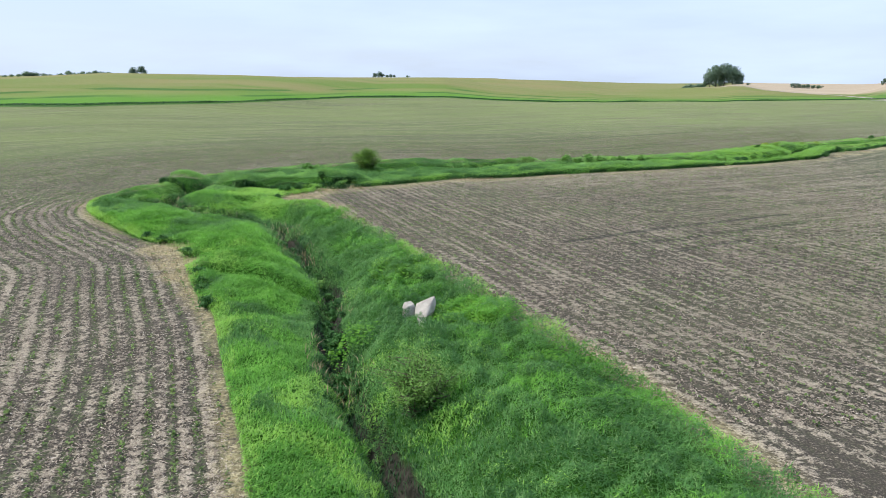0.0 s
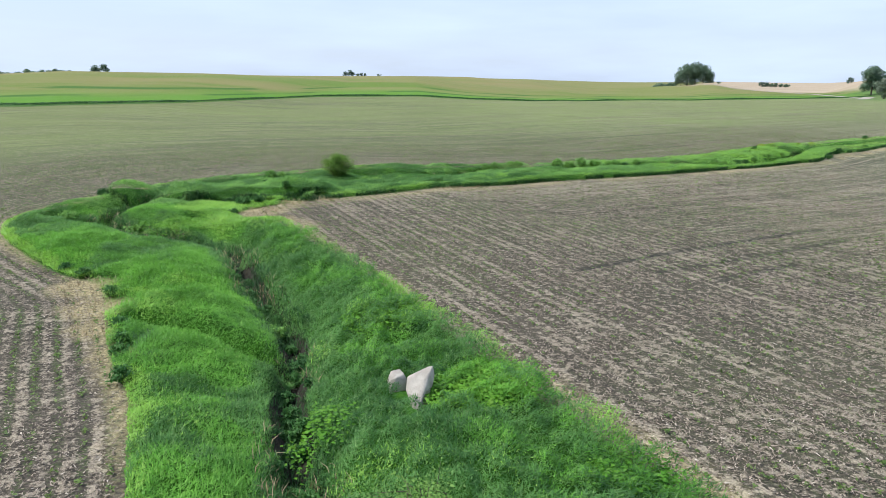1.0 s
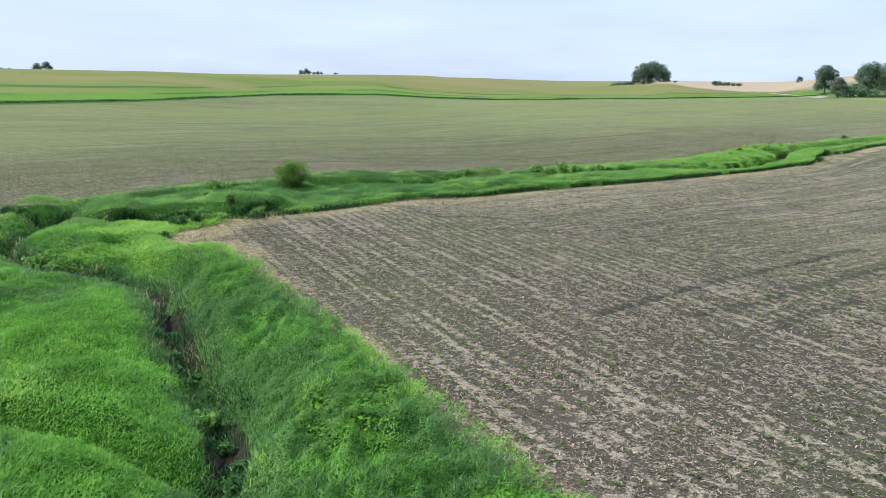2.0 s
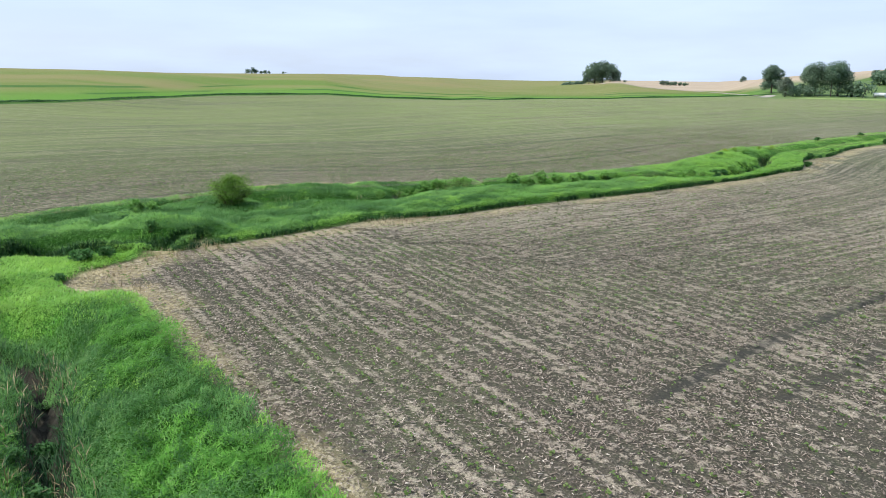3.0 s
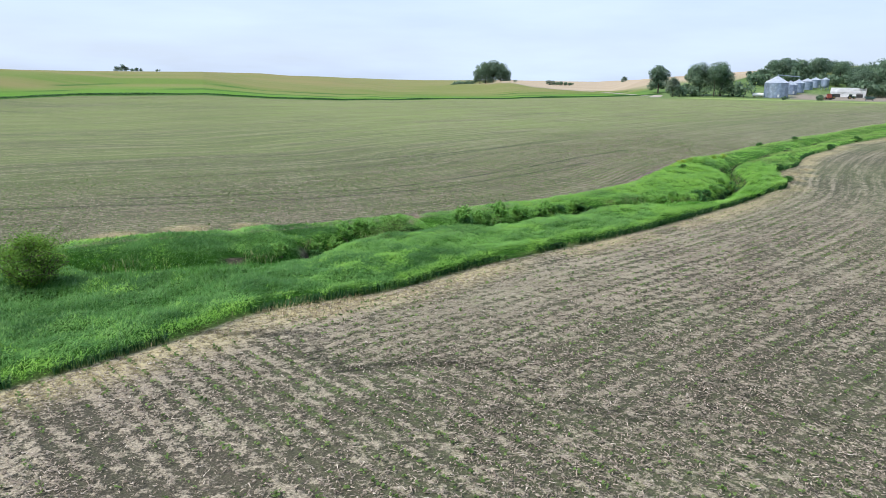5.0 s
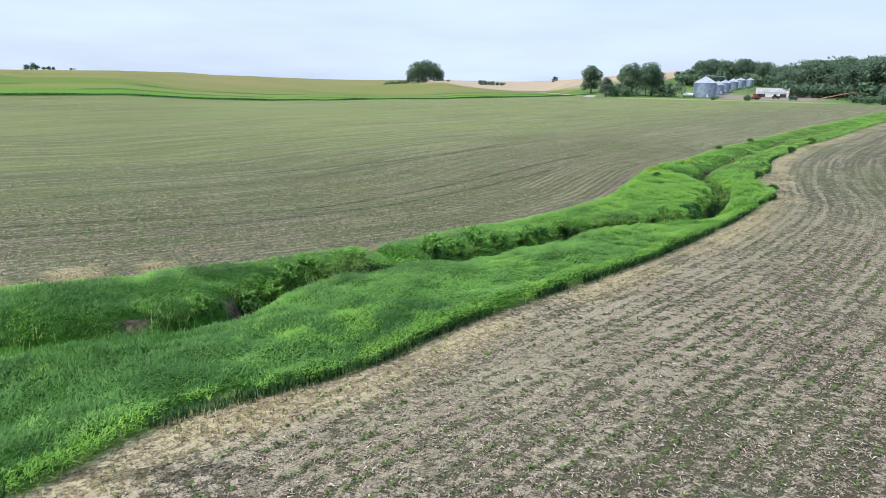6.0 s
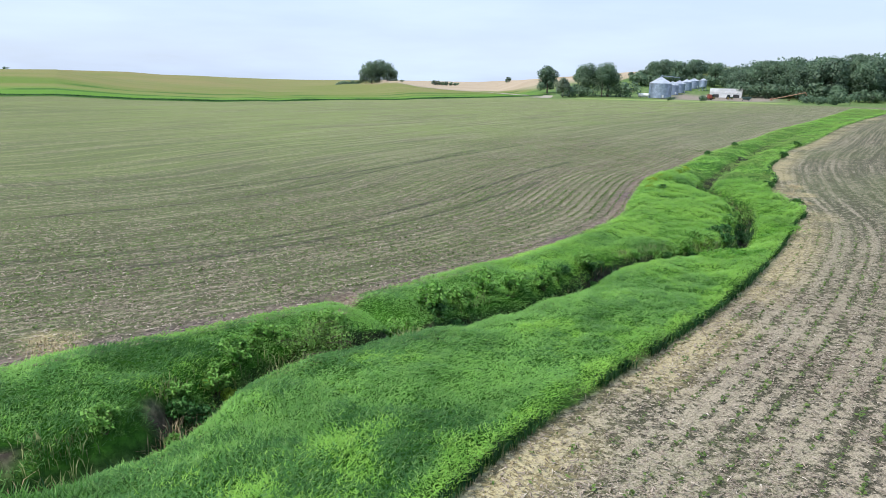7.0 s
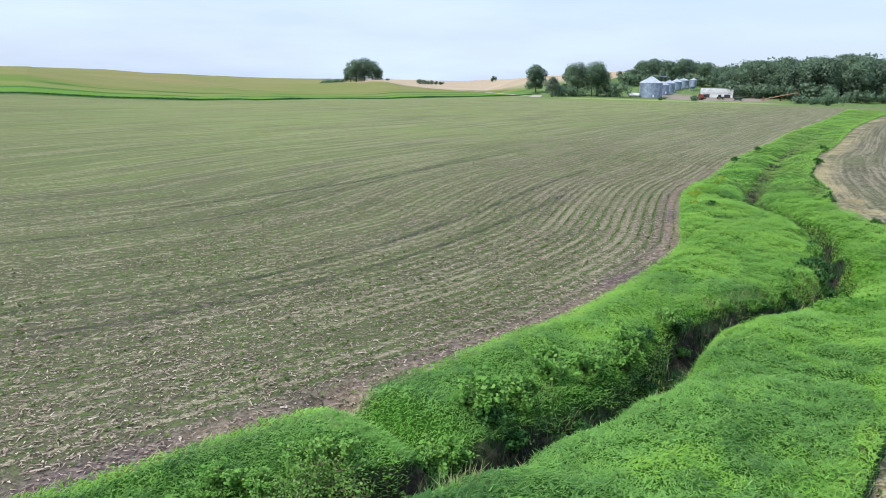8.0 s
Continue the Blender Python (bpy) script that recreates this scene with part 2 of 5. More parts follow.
# ---- mesh helpers ----
def fast_mesh(name, verts, faces, mat, smooth=False):
    """A mesh from arrays; faces is a list of index arrays of one width each."""
    me = bpy.data.meshes.new(name)
    verts = np.asarray(verts, np.float32)
    me.vertices.add(len(verts))
    me.vertices.foreach_set("co", verts.ravel())
    loops = np.concatenate([np.asarray(f, np.int32).ravel() for f in faces])
    totals = np.concatenate([np.full(len(f), np.asarray(f).shape[1], np.int32) for f in faces])
    starts = np.concatenate([[0], np.cumsum(totals)[:-1]]).astype(np.int32)
    me.loops.add(len(loops))
    me.loops.foreach_set("vertex_index", loops)
    me.polygons.add(len(totals))
    me.polygons.foreach_set("loop_start", starts)
    me.polygons.foreach_set("loop_total", totals)
    if smooth:
        me.polygons.foreach_set("use_smooth", np.ones(len(totals), bool))
    me.materials.append(mat)
    me.update(calc_edges=True)
    return me


def part(name, bm, mat, parent, label=""):
    """Links a bmesh, or a ready mesh, as one part of a thing."""
    if isinstance(bm, bmesh.types.BMesh):
        me = bpy.data.meshes.new(name)
        bm.to_mesh(me)
        bm.free()
        me.materials.append(mat)
    else:
        me = bm
    ob = new(name, me)
    ob.parent = parent
    if label:
        ob["label"] = label
    return ob


def thing(name, x, y, z, turn=0.0, label="", category="", group="", size=1.0):
    ob = new(name)
    ob.empty_display_size = 0.2
    ob.matrix_basis = pose(x, y, z, 0, 0, turn) @ Matrix.Diagonal((size, size, size, 1))
    return tagged(ob, label, category, group)


def box(bm, x0, x1, y0, y1, z0, z1, bevel=0.0):
    r = bmesh.ops.create_cube(bm, size=1, matrix=Matrix.Translation(((x0 + x1) / 2, (y0 + y1) / 2, (z0 + z1) / 2)) @ Matrix.Diagonal((x1 - x0, y1 - y0, z1 - z0, 1)))
    if bevel:
        bmesh.ops.bevel(bm, geom=list({e for v in r["verts"] for e in v.link_edges}), offset=bevel, segments=1, affect="EDGES")
    return bm


def tube(bm, a, b, ra, rb, sides=8, caps=True):
    a, b = Vector(a), Vector(b)
    d = b - a
    m = Matrix.Translation((a + b) / 2) @ d.to_track_quat("Z", "Y").to_matrix().to_4x4()
    bmesh.ops.create_cone(bm, cap_ends=caps, segments=sides, radius1=ra, radius2=rb, depth=d.length, matrix=m)
    return bm


def spun(bm, profile, sides):
    """A surface of revolution about z from (radius, height) pairs."""
    rings = [[bm.verts.new((r * math.cos(2 * math.pi * k / sides), r * math.sin(2 * math.pi * k / sides), h)) for k in range(sides)] for r, h in profile]
    for p, q in zip(rings[:-1], rings[1:]):
        for k in range(sides):
            bm.faces.new((p[k], p[(k + 1) % sides], q[(k + 1) % sides], q[k]))
    return bm


def soft_normals(me, normals):
    """Shading normals given per vertex, as a canopy of fine leaves scatters light."""
    me.polygons.foreach_set("use_smooth", np.ones(len(me.polygons), bool))
    me.attributes.new("custom_normal", "FLOAT_VECTOR", "POINT").data.foreach_set("vector", np.asarray(normals, np.float32).ravel())


def turned_faces(verts, faces, normals):
    """Winds triangles so that they face the way their shading normals do."""
    a, b, c = (verts[faces[:, k]] for k in range(3))
    away = np.einsum("ij,ij->i", np.cross(b - a, c - a), normals[faces[:, 0]]) < 0
    faces[away] = faces[away][:, ::-1]
    return faces


def blades(name, x, y, z, h, w, heading, lean, mat, rng, sink=0.05):
    """Bent grass blades as one mesh: two faces each."""
    n = len(x)
    dx, dy = np.cos(heading), np.sin(heading)
    a = heading + math.pi / 2 + rng.normal(0, 0.7, n)
    sx, sy = np.cos(a) * w / 2, np.sin(a) * w / 2
    out = np.empty((n, 4, 3))
    m, t = lean * h * 0.32, lean * h
    up1, up2 = h * (0.62 - 0.12 * lean), h * (1.0 - 0.42 * lean ** 1.5)
    out[:, 0] = np.stack([x, y, z - sink], 1)
    out[:, 1] = np.stack([x + dx * m + sx, y + dy * m + sy, z + up1], 1)
    out[:, 2] = np.stack([x + dx * m - sx, y + dy * m - sy, z + up1], 1)
    out[:, 3] = np.stack([x + dx * t, y + dy * t, z + up2], 1)
    v = out.reshape(-1, 3)
    base = np.arange(n)[:, None] * 4
    nm = rng.normal(0, 0.30, (n, 3)) + np.stack([-dx * 0.25, -dy * 0.25, np.ones(n)], 1)
    nm = np.repeat(nm / np.linalg.norm(nm, axis=1)[:, None], 4, 0)
    f = turned_faces(v, np.concatenate([base + np.array([[0, 1, 2]]), base + np.array([[2, 1, 3]])]), nm)
    me = fast_mesh(name, v, [f], mat)
    soft_normals(me, nm)
    return me


def leaflets(name, x, y, z, long, w, heading, rise, slope, mat, rng):
    """Short pointed grass leaves as one mesh: a single face each."""
    n = len(x)
    dx, dy = np.cos(heading), np.sin(heading)
    a = heading + math.pi / 2 + rng.normal(0, 0.6, n)
    sx, sy = np.cos(a) * w / 2, np.sin(a) * w / 2
    flat = long * np.sqrt(np.clip(1 - rise ** 2, 0.05, 1))
    out = np.empty((n, 3, 3))
    out[:, 0] = np.stack([x + sx, y + sy, z], 1)
    out[:, 1] = np.stack([x - sx, y - sy, z], 1)
    out[:, 2] = np.stack([x + dx * flat, y + dy * flat, z + long * rise], 1)
    v = out.reshape(-1, 3)
    nm = rng.normal(0, 0.34, (n, 3)) + np.stack([-slope[0] - dx * 0.25, -slope[1] - dy * 0.25, np.ones(n)], 1)
    nm = np.repeat(nm / np.linalg.norm(nm, axis=1)[:, None], 3, 0)
    me = fast_mesh(name, v, [turned_faces(v, np.arange(3 * n).reshape(-1, 3), nm)], mat)
    soft_normals(me, nm)
    return me


def leaves(name, centres, size, flat, mat, rng, normals=None):
    """Small pointed leaves (kites folded at the midrib) at the centres."""
    n = len(centres)
    d = rng.normal(size=(n, 3))
    d[:, 2] *= (1 - flat)
    d /= np.linalg.norm(d, axis=1)[:, None] + 1e-9
    up = rng.normal(size=(n, 3)) * (1 - flat)
    up[:, 2] += 0.9
    if normals is not None:
        up = up * 0.6 + normals
    s = np.cross(d, up)
    s /= np.linalg.norm(s, axis=1)[:, None] + 1e-9
    k = np.asarray(size).reshape(-1, 1) * np.ones((n, 1))
    out = np.empty((n, 4, 3))
    out[:, 0] = centres - d * k * 0.5
    out[:, 1] = centres + s * k * 0.34 + up * k * 0.06
    out[:, 2] = centres + d * k * 0.5
    out[:, 3] = centres - s * k * 0.34 + up * k * 0.06
    base = np.arange(n)[:, None] * 4
    v = out.reshape(-1, 3)
    nm = rng.normal(0, 0.35 if normals is None else 0.16, (n, 3)) + (np.array([[0, 0, 1.0]]) if normals is None else normals + np.array([[0, 0, 0.35]]))
    nm = np.repeat(nm / np.linalg.norm(nm, axis=1)[:, None], 4, 0)
    me = fast_mesh(name, v, [turned_faces(v, np.concatenate([base + np.array([[0, 1, 2]]), base + np.array([[0, 2, 3]])]), nm)], mat)
    soft_normals(me, nm)
    return me


# ---- materials ----
def ground_material():
    g = Nodes("ground_soil_and_turf")
    e, u, lush, s, c, pale, track, yard, tan = (g.attr(k) for k in ("edge", "rowu", "lush", "beyond", "chan", "pale", "track", "yard", "tan"))
    big, mid, fine, grit = g.noise(0.035, 3), g.noise(0.35, 4), g.noise(3.5, 4), g.noise(16, 3)
    # ploughed soil with corn residue lying in strips between the plant rows
    wob = g.m("ADD", u, g.m("MULTIPLY", g.m("SUBTRACT", g.noise(0.5, 2), 0.5), 0.12))
    ph = g.m("FRACT", g.m("DIVIDE", wob, 0.762))
    ridge = g.m("ABSOLUTE", g.m("SUBTRACT", ph, 0.5))
    ridge = g.step(ridge, 0.10, 0.38)
    pos = g.t.nodes.new("ShaderNodeSeparateXYZ")
    g.put(pos.inputs[0], g.place())
    lane_v = g.node("ShaderNodeCombineXYZ", X=g.m("MULTIPLY", u, 1.05), Y=g.m("MULTIPLY", pos.outputs[0], 0.035), Z=g.m("MULTIPLY", pos.outputs[1], 0.035)).outputs[0]
    streak = g.step(g.noise(1.0, 2, lane_v), 0.40, 0.64)
    soil = g.mix(g.step(big, 0.35, 0.65), (0.044, 0.037, 0.032), (0.074, 0.060, 0.050))
    soil = g.mix(g.step(mid, 0.4, 0.75, 0, 0.7), soil, (0.038, 0.031, 0.031))
    straw = g.mix(g.step(grit, 0.3, 0.7), (0.24, 0.199, 0.152), (0.51, 0.44, 0.342))
    amount = g.m("ADD", g.m("MULTIPLY", ridge, g.attr("rowy")), g.m("ADD", g.m("MULTIPLY", g.m("SUBTRACT", streak, 0.5), g.attr("streaky")), g.m("ADD", g.m("MULTIPLY", g.m("SUBTRACT", mid, 0.5), 0.30), g.m("ADD", g.m("MULTIPLY", g.m("SUBTRACT", fine, 0.5), 0.30), g.m("MULTIPLY", g.m("SUBTRACT", g.noise(1.7, 3), 0.5), 0.42)))))
    clump = g.noise(3.4, 2)
    fleck = g.m("SUBTRACT", g.m("ADD", g.m("MULTIPLY", g.noise(9.0, 2), 0.48), g.m("ADD", g.m("MULTIPLY", g.noise(24.0, 2), 0.34), g.m("MULTIPLY", clump, 0.38))), 0.10)
    cover = g.step(g.m("ADD", fleck, g.m("ADD", amount, g.attr("strawy"))), 0.515, 0.645)
    clod = g.noise(13.0, 3, None, 0.65)
    soil = g.mix(g.step(clod, 0.50, 0.64, 0, 0.8), soil, (0.142, 0.123, 0.098))
    soil = g.mix(g.step(clod, 0.46, 0.32, 0, 0.8), soil, (0.022, 0.018, 0.020))
    straw = g.mix(g.step(clod, 0.47, 0.33, 0, 0.75), straw, (0.10, 0.078, 0.062))
    field = g.mix(g.m("MULTIPLY", cover, 0.9), soil, straw)
    band = g.m("MULTIPLY", g.m("SUBTRACT", 1.15, ridge), g.step(g.m("ADD", g.noise(7.0, 2), g.m("MULTIPLY", mid, 0.4)), 0.60, 0.85))
    field = g.mix(g.m("MULTIPLY", band, lush), field, (0.075, 0.125, 0.035))
    lane_w = g.node("ShaderNodeCombineXYZ", X=g.m("MULTIPLY", u, 0.16), Y=g.m("MULTIPLY", pos.outputs[0], 0.03), Z=g.m("MULTIPLY", pos.outputs[1], 0.03)).outputs[0]
    drift = g.noise(1.0, 4, lane_w, 0.6)
    field = g.mix(g.m("MULTIPLY", g.attr("drifts"), g.step(drift, 0.50, 0.36, 0, 0.22)), field, (0.09, 0.073, 0.068))
    sprout = g.m("ADD", g.m("MULTIPLY", g.noise(5.5, 4, None, 0.75), 0.72), g.m("MULTIPLY", drift, 0.28))
    veg = g.m("MULTIPLY", g.attr("veg"), g.step(sprout, 0.46, 0.53))
    near_row = g.step(e, -70, -18)
    leaf_col = g.mix(near_row, g.mix(grit, (0.11, 0.18, 0.045), (0.26, 0.31, 0.11)), g.mix(grit, (0.05, 0.085, 0.03), (0.15, 0.18, 0.07)))
    field = g.mix(veg, field, leaf_col)
    dist_green = g.m("MULTIPLY", g.step(s, -330, -30), 0.55)
    field = g.mix(g.m("MULTIPLY", dist_green, g.step(g.noise(0.02, 3, g.scaled(g.place(), (0.4, 1.5, 1))), 0.25, 0.7, 0.45, 1.0)), field, (0.20, 0.24, 0.085))
    field = g.mix(g.m("MULTIPLY", track, g.step(mid, 0.35, 0.6, 0.25, 0.85)), field, (0.034, 0.034, 0.030))
    bare = g.mix(g.step(fine, 0.4, 0.65), (0.085, 0.062, 0.066), (0.23, 0.178, 0.172))
    field = g.mix(g.m("MULTIPLY", g.attr("bare"), g.step(mid, 0.3, 0.5)), field, bare)
    dead = g.mix(g.step(fleck, 0.4, 0.6), (0.28, 0.23, 0.12), (0.49, 0.43, 0.25))
    field = g.mix(g.m("MULTIPLY", pale, g.step(g.m("ADD", g.m("MULTIPLY", mid, 0.4), g.m("MULTIPLY", g.noise(6.0, 3, None, 0.7), 0.6)), 0.36, 0.56)), field, dead)
    # hill field past the waterway
    far_n = g.noise(0.012, 4, g.scaled(g.place(), (0.5, 1.6, 1)))
    hill = g.mix(g.step(far_n, 0.35, 0.65), (0.12, 0.19, 0.035), (0.21, 0.20, 0.075))
    hill = g.mix(g.step(s, 70, 10, 0, 0.8), hill, (0.09, 0.24, 0.022))
    hill = g.mix(g.step(s, 90, 230, 0, 0.4), hill, (0.25, 0.215, 0.10))
    terrace = g.m("MAXIMUM", g.m("MULTIPLY", g.step(s, 24, 28), g.step(s, 36, 32)), g.m("MULTIPLY", g.step(s, 58, 63), g.step(s, 74, 69)))
    hill = g.mix(g.m("MULTIPLY", terrace, g.step(g.noise(0.02, 2), 0.40, 0.52, 0, 0.9)), hill, (0.045, 0.13, 0.02))
    stubble = g.mix(g.step(far_n, 0.3, 0.7), (0.36, 0.29, 0.20), (0.44, 0.355, 0.26))
    hill = g.mix(tan, hill, stubble)
    field = g.mix(g.step(s, -1, 1), field, hill)
    lip = g.m("MULTIPLY", g.step(s, -9, -5), g.step(s, 7, 2))
    field = g.mix(lip, field, g.mix(g.step(mid, 0.35, 0.6), (0.03, 0.08, 0.015), (0.06, 0.14, 0.02)))
    field = g.mix(g.attr("lawn"), field, g.mix(g.step(mid, 0.35, 0.65), (0.085, 0.155, 0.045), (0.155, 0.22, 0.08)))
    field = g.mix(g.attr("verge"), field, g.mix(g.step(mid, 0.35, 0.65), (0.22, 0.30, 0.09), (0.32, 0.38, 0.14)))
    field = g.mix(yard, field, g.mix(g.step(fine, 0.35, 0.65), (0.22, 0.19, 0.16), (0.30, 0.26, 0.22)))
    turf = g.mix(g.step(fine, 0.35, 0.65), (0.03, 0.10, 0.012), (0.055, 0.17, 0.018))
    turf = g.mix(g.m("MULTIPLY", pale, g.step(mid, 0.3, 0.6)), turf, dead)
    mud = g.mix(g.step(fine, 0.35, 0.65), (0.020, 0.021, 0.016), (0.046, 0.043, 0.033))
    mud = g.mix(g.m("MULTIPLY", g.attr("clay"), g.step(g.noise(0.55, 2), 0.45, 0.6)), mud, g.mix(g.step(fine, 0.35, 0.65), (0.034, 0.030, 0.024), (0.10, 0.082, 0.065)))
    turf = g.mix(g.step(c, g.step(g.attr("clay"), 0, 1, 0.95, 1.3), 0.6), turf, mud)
    turf = g.mix(g.attr("scar"), turf, g.mix(g.step(fine, 0.35, 0.65), (0.05, 0.04, 0.033), (0.14, 0.11, 0.09)))
    jag = g.m("ADD", e, g.m("MULTIPLY", g.m("SUBTRACT", g.noise(1.4, 3), 0.5), 0.45))
    col = g.mix(g.step(jag, -0.1, 0.25), field, turf)
    h = g.m("ADD", g.m("MULTIPLY", ridge, 0.35), g.m("ADD", g.m("MULTIPLY", fine, 0.4), g.m("MULTIPLY", cover, 0.45)))
    return g.surface(col, 0.95, 0, g.bump(h, 0.8, 0.09), 0.15)


MAT_GROUND = ground_material()
MAT_MEADOW = foliage("meadow_grass_leaf", (0.11, 0.32, 0.045), (0.19, 0.49, 0.065), (0.26, 0.56, 0.08), through=0.4, spread=1.3)
MAT_REED = foliage("canary_grass_leaf", (0.065, 0.195, 0.05), (0.145, 0.35, 0.09), (0.21, 0.42, 0.09), through=0.42, spread=1.6)
MAT_EDGE = foliage("yellow_green_grass_leaf", (0.20, 0.46, 0.06), (0.31, 0.60, 0.085), (0.42, 0.67, 0.12), through=0.40, gloss=0.5)
MAT_PASTURE = foliage("bank_grass_leaf", (0.155, 0.36, 0.075), (0.255, 0.535, 0.11), (0.335, 0.60, 0.14), through=0.45, gloss=0.5)
MAT_BACK = foliage("distant_grass_leaf", (0.16, 0.29, 0.06), (0.26, 0.42, 0.09), (0.38, 0.48, 0.13), through=0.42)
# weed green, also used for the blades drawn as shade under the grass edge
MAT_WEED_AND_SHADE = foliage("ditch_weed_and_grass_shade", (0.022, 0.085, 0.028), (0.05, 0.15, 0.045), (0.09, 0.20, 0.055))
MAT_BROAD = foliage("broadleaf_weed_leaf", (0.10, 0.30, 0.03), (0.17, 0.41, 0.04), (0.24, 0.46, 0.05))
MAT_SEEDLING = foliage("soybean_leaf", (0.11, 0.19, 0.05), (0.17, 0.27, 0.07), (0.24, 0.31, 0.10))
MAT_DEAD = foliage("dead_grass", (0.30, 0.23, 0.13), (0.42, 0.34, 0.21), (0.5, 0.43, 0.28), through=0.15)


def residue_material():
    g = Nodes("corn_residue")
    i = g.island()
    col = g.mix(i, (0.14, 0.11, 0.085), (0.42, 0.353, 0.282))
    col = g.mix(g.step(i, 0.92, 1.0), col, (0.55, 0.49, 0.41))
    return g.surface(col, 0.85, spec=0.2)


MAT_RESIDUE = residue_material()

# ---- ground: one sheet to the horizon ----
def spread(lo, hi, step, far, grow):
    mid = list(np.arange(lo, hi, step))
    for sgn, start in ((1, mid[-1]), (-1, mid[0])):
        d, p = step, start
        while abs(p) < far:
            d *= grow
            p += sgn * d
            mid.append(p)
    return np.array(sorted(mid))


GX, GY = spread(-36, 64, 0.5, 4300, 1.05), spread(11, 150, 0.5, 4300, 1.05)
gx, gy = np.meshgrid(GX, GY)
gx, gy = gx.ravel(), gy.ravel()
g_edge, g_chan = edge(gx, gy), dist(CHANNEL, gx, gy)
g_z = ground_z(gx, gy, g_edge, g_chan)
nx, ny = len(GX), len(GY)
ii = (np.arange(ny - 1)[:, None] * nx + np.arange(nx - 1)[None, :]).ravel()
ground_mesh = fast_mesh("ground", np.stack([gx, gy, g_z], 1), [np.stack([ii, ii + 1, ii + 1 + nx, ii + nx], 1)], MAT_GROUND, smooth=True)


def zone(x, y):
    """0 straight-row field, 1 curved-row and far field."""
    dn, ds = dist(EDGE_N, x, y), np.minimum(dist(EDGE_S1, x, y), dist(EDGE_S2, x, y))
    return (dn < ds).astype(float)


def row_u(x, y):
    dn, d1, d2 = dist(EDGE_N, x, y), dist(EDGE_S1, x, y), dist(EDGE_S2, x, y)
    # rows of the straight field run along one line; the headland follows the far leg
    a = radians(22.5)
    straight = x * math.cos(a) + y * math.sin(a)
    turned = 0.606 * (x + 2.5) + 0.797 * (y - 79.0) > 7.0 * (vnoise(x, y, 3, 19) - 0.5)
    return np.where(dn < np.minimum(d1, d2), dist(ROW_GUIDE_N, x, y), np.where(turned, dist(ROW_GUIDE_S, x, y), straight))


def blob(x, y, spots):
    v = np.zeros(np.shape(x))
    for cx, cy, r in spots:
        v = np.maximum(v, 1 - sstep(np.hypot(x - cx, y - cy) + 1.2 * (vnoise(x, y, 1.6, 11) - 0.5), r * 0.55, r))
    return v


PALE = [(-13.6, 68.2, 2.6), (-11.6, 65.2, 1.6), (-12.0, 72.0, 1.8), (-9.5, 74.8, 1.6), (-2.8, 101.0, 2.4), (-7, 100.3, 1.9), (1.5, 100.9, 1.7), (-16.6, 42.8, 2.2),
        (-18.6, 46.6, 2.4), (-15.4, 39.6, 1.6), (-13.4, 36.6, 1.3), (3.6, 81.2, 1.6), (1.8, 80.6, 1.4), (66.5, 116.0, 2.0), (71, 119.6, 1.6), (62.5, 112.4, 1.4), (5, 82.0, 1.2)]
TRACKS = [curve([(9, 49.5), (18.2, 55.0), (30, 61)]), curve([(13.3, 48.9), (19.1, 51.6), (30, 57.5)]), curve([(16, 47), (22.5, 50.5)]),
          curve([(-18, 113.2), (3.7, 112.3), (10, 113.0), (17.4, 115), (24.5, 118), (33.3, 123.3), (39.5, 127.3), (47, 132.5)]),
          curve([(-8, 116.4), (10.5, 116.3), (18.6, 118.6), (28.8, 124.2), (36.6, 129.3), (48.4, 138), (62, 147)]),
          curve([(-6, 129), (12.8, 132.4), (22.2, 137.3), (29.1, 142.7), (39.5, 150.6), (49.7, 157.7), (70, 170)]),
          curve([(14, 139), (25.5, 144), (33.5, 147.8), (43.1, 154.1), (58.5, 165.2)])]


def scars(x, y):
    """Distance, in about metres, from the bare soil scars on the ditch banks."""
    d = np.minimum(np.hypot((x + 14.3) * 0.6, y - 94.4), np.hypot((x - 4.9) * 0.5, (y - 94.2) * 0.9))
    return np.minimum(d, np.hypot((x - 0.2) * 0.6, (y - 92.4) * 1.3))


def set_attr(me, name, values):
    me.attributes.new(name, "FLOAT", "POINT").data.foreach_set("value", np.asarray(values, np.float32))


g_zone = zone(gx, gy)
g_s = beyond(gx, gy)
g_az = np.degrees(np.arctan2(gx, gy))
set_attr(ground_mesh, "edge", g_edge)
g_u = row_u(gx, gy)
set_attr(ground_mesh, "rowu", g_u)
set_attr(ground_mesh, "lush", np.where(g_zone > 0.5, np.where(gy < 62, 0.4, 0.9), 0.10 + 0.08 * sstep(vnoise(gx, gy, 14, 21), 0.5, 0.8) + 0.45 * (1 - sstep(np.hypot((gx - 2.5) * 0.8, gy - 72.5), 2.0, 5.0))))
set_attr(ground_mesh, "rowy", np.where(g_zone > 0.5, np.where(gy < 62, 0.09, 0.05 - 0.02 * sstep(-g_edge, 15, 60)), (0.078 - 0.01 * sstep(gx, 30, 55)) * (1 - 0.35 * sstep(0.606 * (gx + 2.5) + 0.797 * (gy - 79.0), -2, 6))))
set_attr(ground_mesh, "drifts", g_zone)
set_attr(ground_mesh, "clay", sstep(gy, 85, 90) * (1 - sstep(gx, 40, 55)))
set_attr(ground_mesh, "streaky", np.where(g_zone > 0.5, np.where(gy < 62, 0.10, 0.10 + 0.10 * sstep(-g_edge, 15, 60)), 0.10 * sstep(np.abs(0.606 * (gx + 2.5) + 0.797 * (gy - 79.0)), 1, 8)))
